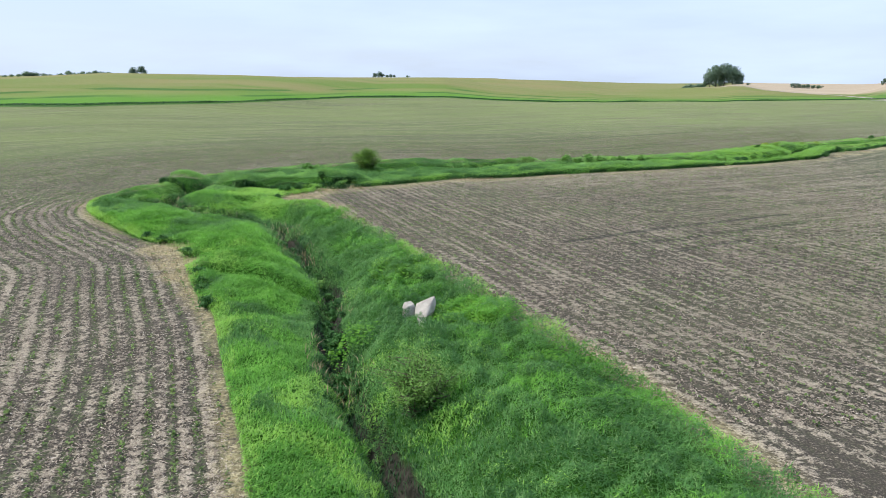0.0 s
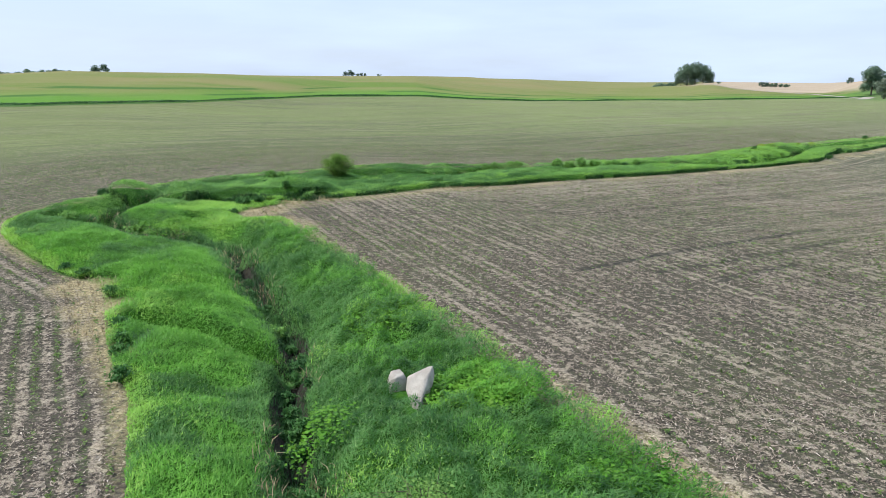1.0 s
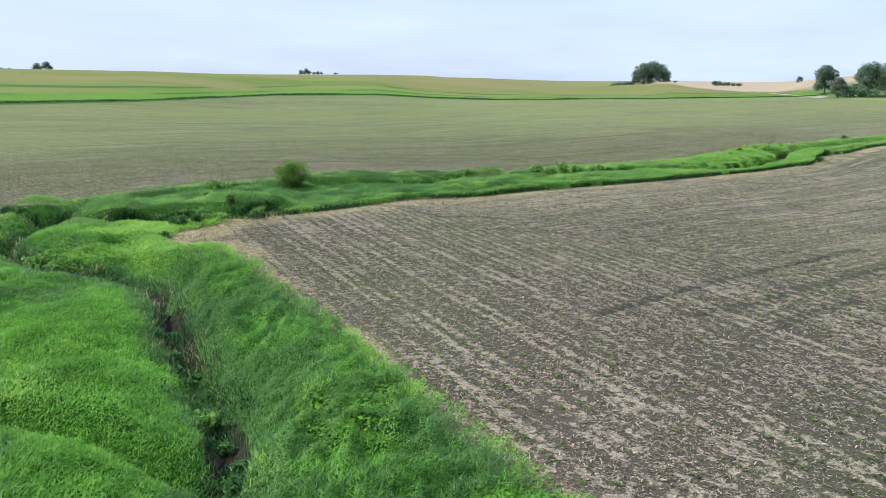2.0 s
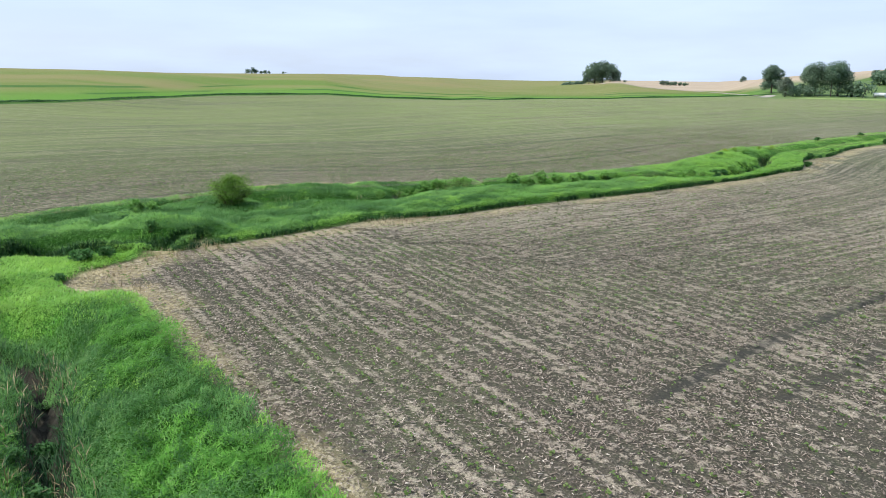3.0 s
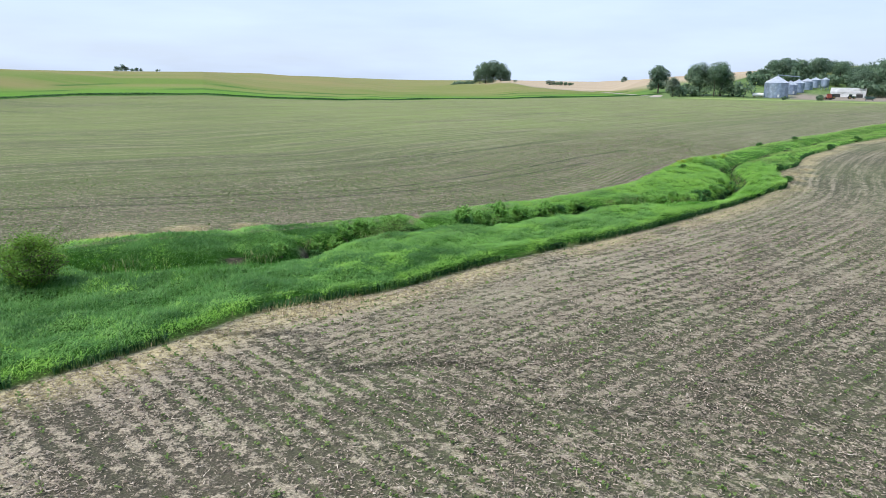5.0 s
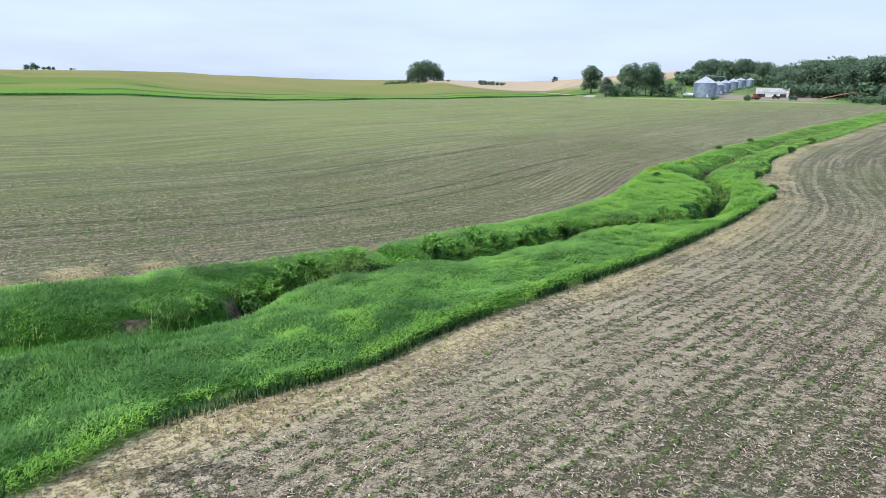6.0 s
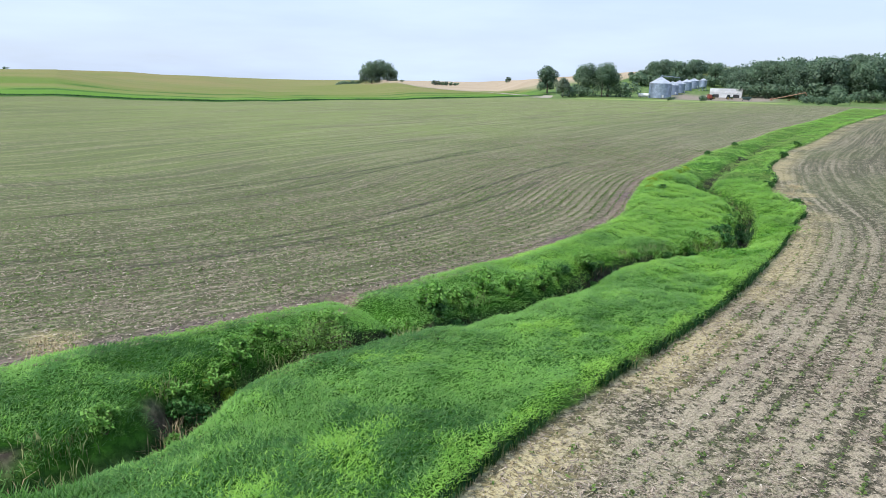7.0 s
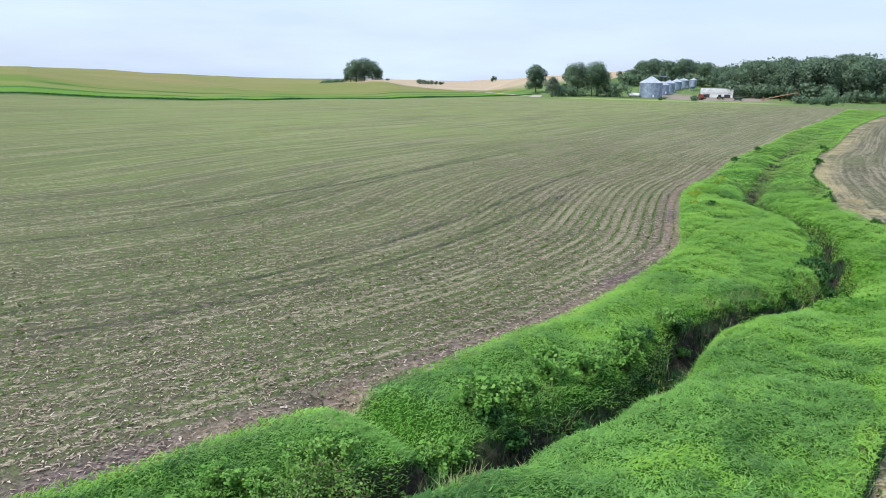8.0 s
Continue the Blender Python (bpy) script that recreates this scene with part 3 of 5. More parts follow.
set_attr(ground_mesh, "bare", np.where((g_zone > 0.5) & (gy > 90), np.clip(1.25 - np.abs(g_edge + 0.8) / 0.9, 0, 1), 0) * (1 - sstep(gx, 60, 100)))
set_attr(ground_mesh, "veg", np.where(g_zone > 0.5, sstep(gy, 60, 100) * (0.42 + 0.32 * sstep(-g_edge, 6, 40)) * (0.75 + 0.25 * sstep(gx, -10, 50)) * (0.72 + 0.62 * vnoise(gx * 0.5 + gy * 0.3, gy - gx * 0.5, 17, 71)), 0.05 + 0.20 * sstep(vnoise(gx, gy, 16, 21), 0.5, 0.8) + 0.25 * sstep(gy, 85, 110) + 0.22 * sstep(gx, 14, 40) * (1 - sstep(gx, 48, 62))))
set_attr(ground_mesh, "strawy", np.where(g_zone > 0.5, np.where(gy < 62, 0.015, 0.005 + 0.075 * sstep(gx, 5, 50)), 0.062 - 0.074 * (1 - sstep(gy, 66, 82)) * (1 - 0.72 * sstep(gx, 22, 34) * sstep(gy, 44, 54)) + 0.035 * (1 - sstep(-g_edge, 1, 14)) * sstep(gy, 70, 82) - 0.05 * sstep(gx, 46, 62)))
set_attr(ground_mesh, "scar", 1 - sstep(scars(gx, gy), 0.2, 0.6))
set_attr(ground_mesh, "beyond", g_s)
set_attr(ground_mesh, "chan", g_chan)
# straw left along the field edges
wide_f = np.where(g_zone > 0.5, np.where(gy < 62, 0.45, 0.9), np.where(gy < 62, 0.9, 1.6))
fringe = np.clip(1.2 - np.abs(g_edge + wide_f * 0.6) / wide_f, 0, 1) * np.where((g_zone > 0.5) & (gy > 90), 0.35, 0.9) * sstep(vnoise(gx, gy, 6, 23), 0.1, 0.5)
set_attr(ground_mesh, "pale", np.maximum(blob(gx, gy, PALE), fringe))
g_track = np.zeros(len(gx))
for line in TRACKS:
    g_track = np.maximum(g_track, 1 - sstep(dist(line, gx, gy), 0.02, 0.5))
set_attr(ground_mesh, "track", g_track)
g_rf, g_fa = np.hypot(gx - 6, gy - 81), np.degrees(np.arctan2(gx - 6, gy - 81))
set_attr(ground_mesh, "yard", sstep(g_rf, 500, 512) * (1 - sstep(g_rf, 548, 565)) * sstep(g_fa, 44.5, 46.5) * (1 - sstep(g_fa, 52.5, 54)))
set_attr(ground_mesh, "lawn", sstep(g_fa, 33, 38) * sstep(g_rf, 440, 455) * (1 - sstep(g_rf, 640, 700)) * (1 - sstep(g_fa, 68, 72)))
TAN = np.array([(337, 645), (342, 685), (335, 720), (318, 765), (306, 800), (290, 850), (345, 960), (600, 1500), (1750, 4200), (4200, 4200), (4200, 600), (700, 560), (420, 560), (378, 552), (362, 590), (385, 650), (368, 690)])
tan_d = dist(np.vstack([TAN, TAN[:1]]), gx, gy)
set_attr(ground_mesh, "tan", sstep(np.where(inside(TAN, gx, gy), tan_d, -tan_d), -6, 6))
set_attr(ground_mesh, "verge", np.clip(1.4 - np.abs(g_rf - 478) / 15, 0, 1) * sstep(g_fa, 37, 40) * (1 - sstep(g_fa, 53, 55)))
ground = tagged(new("ground", ground_mesh), "farmland with corn-stubble rows, a grassed ditch and low hills", "ground", kind="structure")


def on_sheet(values, x, y):
    """Values of the ground sheet's grid at plan points."""
    x, y = np.asarray(x, float), np.asarray(y, float)
    i = np.clip(np.searchsorted(GX, x) - 1, 0, nx - 2)
    j = np.clip(np.searchsorted(GY, y) - 1, 0, ny - 2)
    a, b = (x - GX[i]) / (GX[i + 1] - GX[i]), (y - GY[j]) / (GY[j + 1] - GY[j])
    k = j * nx + i
    return (values[k] * (1 - a) + values[k + 1] * a) * (1 - b) + (values[k + nx] * (1 - a) + values[k + nx + 1] * a) * b


def gz(x, y):
    """Height of the ground sheet itself."""
    return float(on_sheet(g_z, x, y))

# ---- grass of the strip ----
rng = np.random.default_rng(4)


def sample(x0, x1, y0, y1, per_m2, lo=0.02, hi=1e9):
    n = int((x1 - x0) * (y1 - y0) * per_m2)
    x, y = rng.uniform(x0, x1, n), rng.uniform(y0, y1, n)
    e = on_sheet(g_edge, x, y)
    keep = (e > lo) & (e < hi)
    x, y, e = x[keep], y[keep], e[keep]
    return x, y, e, on_sheet(g_chan, x, y), on_sheet(g_z, x, y)


SUNNY = curve([(51, 124.5), (57.5, 128.6), (64.5, 132), (79, 138.2)])  # yellow-green weeds in flower


def coarse(x, y):
    """1 where the growth is tussocky and leafy, 0 where it is a smooth wind-laid sward."""
    east = sstep(x - np.interp(y, CHANNEL[:40, 1], CHANNEL[:40, 0]), 0.5, 2.5) * (1 - sstep(y, 56, 64))
    south = sstep(x, 8, 26) * sstep(y, 84, 88) * (1 - sstep(x, 66, 80)) * sstep(vnoise(x, y, 7, 62), 0.25, 0.6)
    return np.maximum(east * (0.45 + 0.55 * sstep(vnoise(x, y, 6, 63), 0.2, 0.5)), 0.55 * south)


def canopy(x, y, low):
    """Height of the leaf canopy over the soil: waves, tussocks and tufts."""
    k = coarse(x, y) * (1 - low)
    waves = 0.20 + 0.26 * vnoise(x, y, 3.4, 35)
    smooth = 0.30 * vnoise(x, y, 1.15, 36) + 0.16 * vnoise(x, y, 0.55, 40)
    tufts = 0.38 * vnoise(x, y, 0.95, 36) + 0.46 * sstep(vnoise(x, y, 0.48, 41), 0.15, 0.85)
    return waves + smooth * (1 - k) + tufts * k


def grass(x, y, e, c, z, size, wide, leaf, main):
    """Splits blades between the kinds of grass that grow there and adds them as stuff."""
    n = len(x)
    pale = blob(x, y, PALE)
    bare = np.minimum(np.minimum(np.hypot(x + 0.85, (y - 31.8) * 0.8), np.hypot(x + 1.6, y - 33.1) * 1.5), 2.0 * scars(x, y))
    keep = (bare > 0.85) & (c > (1 - sstep(x, 52, 62)) * 0.55 * sstep(vnoise(x, y, 2.2, 31), 0.25, 0.75) + 0.15 + 0.10 * sstep(y, 86, 90) * (1 - sstep(x, 40, 55)) + 0.40 * cutbank(x, y)) & (rng.random(n) > pale * 0.93)
    x, y, e, c, z = x[keep], y[keep], e[keep], c[keep], z[keep]
    n = len(x)
    west = (x < np.interp(y, CHANNEL[:40, 1], CHANNEL[:40, 0])) & (y < 58)
    # each kind keeps to patches of its own
    patch = 0.6 * vnoise(x, y, 3.6, 32) + 0.4 * vnoise(x, y, 1.1, 45) + rng.normal(0, 0.07, n)
    dark = np.where(y < 66, np.where(west, 0.32, 0.60), 0.46 - 0.30 * sstep(x, 4, 22)) + 0.3 * (1 - sstep(c, 1.0, 2.4)) * (1 - 0.7 * sstep(y, 84, 92)) - 0.28 * sstep(x, 22, 42)
    dark += 0.4 * (1 - sstep(np.hypot(x + 5, (y - 88) * 1.3), 3, 10)) + 0.15 * (1 - sstep(x, 8, 18)) * sstep(y, 78, 84)
    lime = 0.55 * vnoise(x, y, 5, 33) + 0.45 * vnoise(x, y, 1.4, 46) + rng.normal(0, 0.07, n)
    gold = 0.20 + 0.38 * (1 - sstep(e, 0.2, 1.1)) + 0.50 * sstep(x, 22, 42) + np.where(west, 0.07, 0.0) + np.where(y > 66, 0.10 * sstep(x, 6, 20), 0.0)
    gold += 0.45 * (1 - sstep(dist(SUNNY, x, y), 1.0, 3.0))
    gold -= 0.34 * (main == MAT_BACK)
    low = (1 - sstep(np.hypot(x + 16, y - 68), 3.5, 8.5)) * 0.65
    gold += 0.6 * low
    kind = np.where(lime < gold, 2, np.where(patch < dark, 1, 0))
    tall = canopy(x, y, low)
    slope = np.clip((canopy(x + 0.07, y, low) - tall) / 0.07, -1.6, 1.6), np.clip((canopy(x, y + 0.07, low) - tall) / 0.07, -1.6, 1.6)
    tall = tall * (1 + 0.7 * scarp(x, y))
    tall = size * tall * (1 - low) * np.where(on_sheet(g_zone, x, y) > 0.5, 0.6 + 0.4 * sstep(e, 0.1, 1.4), 1.2 - 0.2 * sstep(e, 0.3, 1.2)) * (0.4 + 0.6 * sstep(c, 0.6, 2.2))
    crease = np.full(n, 9.0)
    for line, _, _ in GULLIES:
        crease = np.minimum(crease, dist(line, x, y))
    tall = tall * (0.35 + 0.65 * sstep(crease, 0.3, 1.1))
    # leaves leave the stems at all heights and bend over with the wind
    z = z + tall * rng.random(n) ** np.where(e < 0.5, 0.45, np.where(y > 66, 0.22, 0.32))
    h = leaf * rng.uniform(0.55, 1.4, n)
    head = 0.5 + 3.2 * (vnoise(x, y, 7, 37) - 0.5) + 2.2 * (vnoise(x, y, 1.7, 38) - 0.5) + rng.normal(0, 1.2, n)
    lean = np.clip(0.62 - 0.5 * vnoise(x, y, 2.6, 39) + rng.normal(0, 0.36, n), -0.5, 0.95)
    lean = lean * np.where(y > 66, 1 - 0.5 * sstep(x, -5, 20), 1.0)
    w = wide * rng.uniform(0.7, 1.3, n)
    for code, name, mat, label in ((0, "meadow_grass", main, "bright green wind-laid meadow grass along the ditch"),
                                   (1, "canary_grass", MAT_REED, "darker blue-green coarse grass on the ditch banks"),
                                   (2, "edge_grass", MAT_EDGE, "yellow-green grass along the field edge")):
        q = kind == code
        me = leaflets(name, x[q], y[q], z[q], h[q], w[q], head[q], lean[q], (slope[0][q], slope[1][q]), mat, rng)
        tagged(new(name, me), label, "grass", kind="stuff")


grass(*sample(-33, 13, 12, 70, 560), 1.0, 0.038, 0.165, MAT_MEADOW)
grass(*sample(-6, 15, -2, 12, 110), 0.9, 0.08, 0.32, MAT_MEADOW)
grass(*sample(-33, 66, 70, 136, 440), 1.0, 0.041, 0.175, MAT_PASTURE)
grass(*sample(66, 345, 118, 292, 32.0), 0.9, 0.10, 0.30, MAT_BACK)

MAT_DEEP = foliage("deep_grass_leaf", (0.045, 0.15, 0.025), (0.08, 0.24, 0.035), (0.12, 0.30, 0.045))
MAT_DRYREED = foliage("dry_reed", (0.20, 0.26, 0.10), (0.32, 0.36, 0.16), (0.42, 0.42, 0.24))
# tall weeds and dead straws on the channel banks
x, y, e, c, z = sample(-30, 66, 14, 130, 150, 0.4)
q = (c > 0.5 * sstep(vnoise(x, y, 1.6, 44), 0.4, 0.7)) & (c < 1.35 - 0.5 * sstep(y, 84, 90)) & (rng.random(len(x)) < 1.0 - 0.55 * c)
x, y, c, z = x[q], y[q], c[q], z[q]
me = blades("ditch_weeds", x, y, z, rng.uniform(0.25, 0.75, len(x)) * (0.6 + 0.4 * sstep(y, 36, 48)), rng.uniform(0.018, 0.045, len(x)), rng.uniform(0, 6.28, len(x)), rng.uniform(0.2, 0.8, len(x)), MAT_WEED_AND_SHADE, rng)
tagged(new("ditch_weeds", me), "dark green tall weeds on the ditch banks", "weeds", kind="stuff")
q = rng.random(len(x)) < (0.22 + 0.3 * cutbank(x, y) + 0.4 * (scars(x, y) < 1.3)) * sstep(vnoise(x, y, 3, 41), 0.4 - 0.2 * cutbank(x, y), 0.75)
me = blades("dead_straw", x[q], y[q], z[q], rng.uniform(0.3, 0.8, q.sum()), 0.03, rng.uniform(0, 6.28, q.sum()), rng.uniform(0.1, 0.9, q.sum()), MAT_DEAD, rng)
tagged(new("dead_straw", me), "dry tan straw hanging on the ditch banks", "straw", kind="stuff")
# shade drawn as dark blades under the tall grass: field edge, corner front
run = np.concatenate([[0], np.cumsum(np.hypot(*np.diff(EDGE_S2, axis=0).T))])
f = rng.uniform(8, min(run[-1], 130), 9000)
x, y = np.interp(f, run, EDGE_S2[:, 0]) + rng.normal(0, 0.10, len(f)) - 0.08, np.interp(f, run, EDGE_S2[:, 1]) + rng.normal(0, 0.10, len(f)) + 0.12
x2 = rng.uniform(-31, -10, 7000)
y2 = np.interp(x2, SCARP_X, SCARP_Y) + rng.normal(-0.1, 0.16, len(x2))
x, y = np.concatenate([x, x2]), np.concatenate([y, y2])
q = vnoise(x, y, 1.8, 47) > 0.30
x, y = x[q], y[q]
me = blades("grass_foot_shade", x, y, on_sheet(g_z, x, y), rng.uniform(0.25, 0.6, len(x)), rng.uniform(0.03, 0.07, len(x)), rng.uniform(0, 6.28, len(x)), rng.uniform(0.1, 0.6, len(x)), MAT_WEED_AND_SHADE, rng)
tagged(new("grass_foot_shade", me), "dark blades drawn as shade at the foot of the tall grass", "grass", kind="stuff")
# deep green taller grass on the near bank behind the field corner
x, y, e, c, z = sample(-14, 5, 84, 92, 170, 0.6)
q = rng.random(len(x)) < (1 - sstep(np.hypot((x + 4) / 8.0, (y - 88.3) / 3.2), 0.6, 1.0)) * sstep(c, 0.6, 1.1)
x, y, z = x[q], y[q], z[q]
me = blades("tall_grass", x, y, z, rng.uniform(0.5, 0.95, len(x)), rng.uniform(0.03, 0.06, len(x)), rng.uniform(0, 6.28, len(x)), rng.uniform(0.2, 0.8, len(x)), MAT_DEEP, rng)
tagged(new("tall_grass", me), "deep green tall grass on the ditch bank", "grass", kind="stuff")
# pale dry reeds in the ditch behind the field
x, y, e, c, z = sample(-16, 45, 88, 108, 60, 0.4)
q = (c > 0.45) & (c < 1.7) & (rng.random(len(x)) < sstep(vnoise(x, y, 2.6, 48), 0.55, 0.75))
x, y, z = x[q], y[q], z[q]
me = blades("dry_reeds", x, y, z, rng.uniform(0.3, 0.8, len(x)), 0.035, rng.uniform(0, 6.28, len(x)), rng.uniform(0.1, 0.6, len(x)), MAT_DRYREED, rng)
tagged(new("dry_reeds", me), "pale yellow-green dry reeds on the ditch banks", "reeds", kind="stuff")
# withered grass on the bare patches and field edges
x, y, e, c, z = sample(-34, 72, 30, 125, 30, -2.5)
q = rng.random(len(x)) < blob(x, y, PALE) * 0.9 + 0.10 * (np.abs(e) < 0.5)
x, y, z = x[q], y[q], z[q]
me = blades("withered_grass", x, y, z, rng.uniform(0.12, 0.4, len(x)), 0.03, rng.uniform(0, 6.28, len(x)), rng.uniform(0.4, 1.0, len(x)), MAT_DEAD, rng)
tagged(new("withered_grass", me), "withered tan grass on bare patches", "grass", kind="stuff")

# low broad-leaved weeds near the boulders
bx, by = [], []
for cx, cy, rx, ry, n in ((1.4, 32.6, 2.2, 1.9, 3600), (-2.4, 40.6, 1.9, 2.2, 3000), (5.0, 26.5, 1.2, 1.0, 700), (-4.2, 31.0, 1.0, 1.6, 500), (-20, 63, 3.0, 2.0, 1500), (38, 99.6, 2.5, 1.2, 1200), (47, 103.6, 2.5, 1.4, 1200)):
    r, a = np.sqrt(rng.random(n)), rng.uniform(0, 6.28, n)
    bx.append(cx + rx * r * np.cos(a) + rng.normal(0, 0.25, n))
    by.append(cy + ry * r * np.sin(a) + rng.normal(0, 0.25, n))
bx, by = np.concatenate(bx), np.concatenate(by)
bz = on_sheet(g_z, bx, by) + 0.42 + 0.30 * vnoise(bx, by, 0.8, 43) + rng.uniform(-0.18, 0.10, len(bx))
me = leaves("broadleaf_weeds", np.stack([bx, by, bz], 1), rng.uniform(0.10, 0.22, len(bx)), 0.75, MAT_BROAD, rng)
tagged(new("broadleaf_weeds", me), "light green broad-leaved weeds among the grass", "weeds", kind="stuff")

# ---- crop rows: residue and seedlings ----
AREAS = ((-46, -5, 14, 62, 1.0, 1.3, 1.1), (-14, 60, 22, 112, 1.2, 0.6, 1.2), (-60, 150, 60, 215, 0.55, 1.0, 1.6))


def field_points(x0, x1, y0, y1, per_m2, far):
    n = int((x1 - x0) * (y1 - y0) * per_m2)
    x, y = rng.uniform(x0, x1, n), rng.uniform(y0, y1, n)
    e = on_sheet(g_edge, x, y)
    q = (e < -0.25) & ((on_sheet(g_zone, x, y) > 0.5) == far)
    return x[q], y[q], e[q]


def fade(x, y):
    """Loose pieces thin out with distance from the ditch, where the sheet's own grain takes over."""
    d = np.where(on_sheet(g_zone, x, y) > 0.5, -on_sheet(g_edge, x, y), np.hypot(np.maximum(x - 22, 0), np.maximum(y - 96, 0)))
    return (1 - sstep(d, 6, 46)) * (1 - sstep(x, 65, 110))


for number, (x0, x1, y0, y1, dens, lush, big) in enumerate(AREAS):
    far = number != 1
    x, y, e = field_points(x0, x1, y0, y1, 100 * dens, far)
    ph = np.mod(on_sheet(g_u, x, y) / 0.762, 1.0)
    ridge = sstep(np.abs(ph - 0.5), 0.10, 0.34)
    q = rng.random(len(x)) < (0.62 + 0.38 * ridge) * (0.35 + 0.65 * sstep(vnoise(x, y, 2.5, 51) + 0.4 * vnoise(x, y, 0.7, 52), 0.35, 1.0))
    q &= (rng.random(len(x)) < fade(x, y)) & (on_sheet(g_track, x, y) < 0.35)
    x, y = x[q], y[q]
    z = on_sheet(g_z, x, y) + rng.uniform(0.01, 0.06, len(x))
    n = len(x)
    a, long, w = rng.uniform(0, 6.28, n), rng.uniform(0.05, 0.12, n) * (0.7 + 1.6 * rng.random(n) ** 2.5), rng.uniform(0.02, 0.05, n)
    long, w = long * big, w * big
    dx, dy, sx, sy = np.cos(a) * long / 2, np.sin(a) * long / 2, -np.sin(a) * w / 2, np.cos(a) * w / 2
    t1, t2 = rng.uniform(-0.02, 0.05, n), rng.uniform(-0.02, 0.05, n)
    v = np.stack([np.stack([x - dx - sx, y - dy - sy, z + t1], 1), np.stack([x + dx, y + dy, z + t2], 1), np.stack([x - dx + sx, y - dy + sy, z + t1 + 0.012], 1)], 1).reshape(-1, 3)
    me = fast_mesh("corn_residue", v, [np.arange(n)[:, None] * 3 + np.array([[0, 1, 2]])], MAT_RESIDUE)
    tagged(new("corn_residue", me), "broken tan corn stalks lying on the soil", "crop residue", kind="stuff")
    # young plants stand in the rows
    x, y, e = field_points(x0, x1, y0, y1, 6.5 if far else 6.0, far)
    u = on_sheet(g_u, x, y)
    want = (np.floor(u / 0.762) + 0.5) * 0.762 + rng.normal(0, 0.04, len(x))
    d = 0.05
    ux, uy = (on_sheet(g_u, x + d, y) - u) / d, (on_sheet(g_u, x, y + d) - u) / d
    ok = (rng.random(len(x)) < fade(x, y)) & (np.abs(np.hypot(ux, uy) - 1) < 0.3) & (rng.random(len(x)) < 0.3 + lush * 0.9 * sstep(vnoise(x, y, 6, 53), 0.15, 0.7))
    x, y = (x + ux * (want - u))[ok], (y + uy * (want - u))[ok]
    z = on_sheet(g_z, x, y)
    n, per = len(x), 3
    px, py, pz = (np.repeat(v, per) for v in (x, y, z))
    pts = np.stack([px + rng.normal(0, 0.045, n * per), py + rng.normal(0, 0.045, n * per), pz + rng.uniform(0.04, 0.14, n * per)], 1)
    me = leaves("seedlings", pts, rng.uniform(0.07, 0.15, n * per), 0.5, MAT_SEEDLING, rng)
    tagged(new("seedlings", me), "rows of young green soybean plants", "crop", kind="stuff")

# coarse growth along the waterway at the foot of the hill
x = rng.uniform(-330, 330, 26000)
y = np.interp(x, BORDER_X, BORDER_Y) + rng.normal(0, 1.6, len(x))
me = blades("waterway_grass", x, y, on_sheet(g_z, x, y), rng.uniform(0.3, 0.8, len(x)) * (0.3 + vnoise(x, y, 18, 61)), rng.uniform(0.2, 0.5, len(x)), rng.uniform(0, 6.28, len(x)), rng.uniform(0.2, 0.8, len(x)), MAT_WEED_AND_SHADE, rng)
tagged(new("waterway_grass", me), "dark green tall grass in the far waterway", "grass", kind="stuff")


# ---- boulders ----
def rock_material():
    g = Nodes("pale_weathered_stone")
    a, b, d = g.noise(2.2, 5), g.noise(11, 4), g.noise(45, 3)
    col = g.mix(g.step(a, 0.35, 0.7), (0.33, 0.305, 0.27), (0.48, 0.445, 0.39))
    col = g.mix(g.step(b, 0.55, 0.75, 0, 0.6), col, (0.40, 0.34, 0.30))
    col = g.mix(g.step(d, 0.62, 0.75, 0, 0.6), col, (0.25, 0.23, 0.21))
    return g.surface(col, 0.9, 0, g.bump(g.m("ADD", b, g.m("MULTIPLY", d, 0.5)), 0.6, 0.04), 0.25)


MAT_ROCK = rock_material()


def boulder(name, corners, x, y, sink, turn, label, seed):
    bm = bmesh.new()
    for p in corners:
        bm.verts.new(p)
    bmesh.ops.convex_hull(bm, input=bm.verts)
    loose = [v for v in bm.verts if not v.link_faces]
    bmesh.ops.delete(bm, geom=loose, context="VERTS")
    bmesh.ops.bevel(bm, geom=list(bm.edges), offset=0.022, segments=1, affect="EDGES")
    bmesh.ops.triangulate(bm, faces=bm.faces)
    bmesh.ops.subdivide_edges(bm, edges=[e for e in bm.edges if e.calc_length() > 0.12], cuts=2, use_grid_fill=True)
    bm.normal_update()
    for v in bm.verts:
        v.co += v.normal * (0.03 * noise.noise(v.co * 2.3 + Vector((seed, 0, 0))) + 0.012 * noise.noise(v.co * 9))
    for f in bm.faces:
        f.smooth = True
    me = bpy.data.meshes.new(name)
    bm.to_mesh(me)
    bm.free()
    me.materials.append(MAT_ROCK)
    ob = new(name, me)
    ob.matrix_basis = pose(x, y, gz(x, y) - sink, 0, 0, turn) @ Matrix.Diagonal((0.83, 0.95, 0.95, 1))
    return tagged(ob, label, "rock", "boulders in the grass")


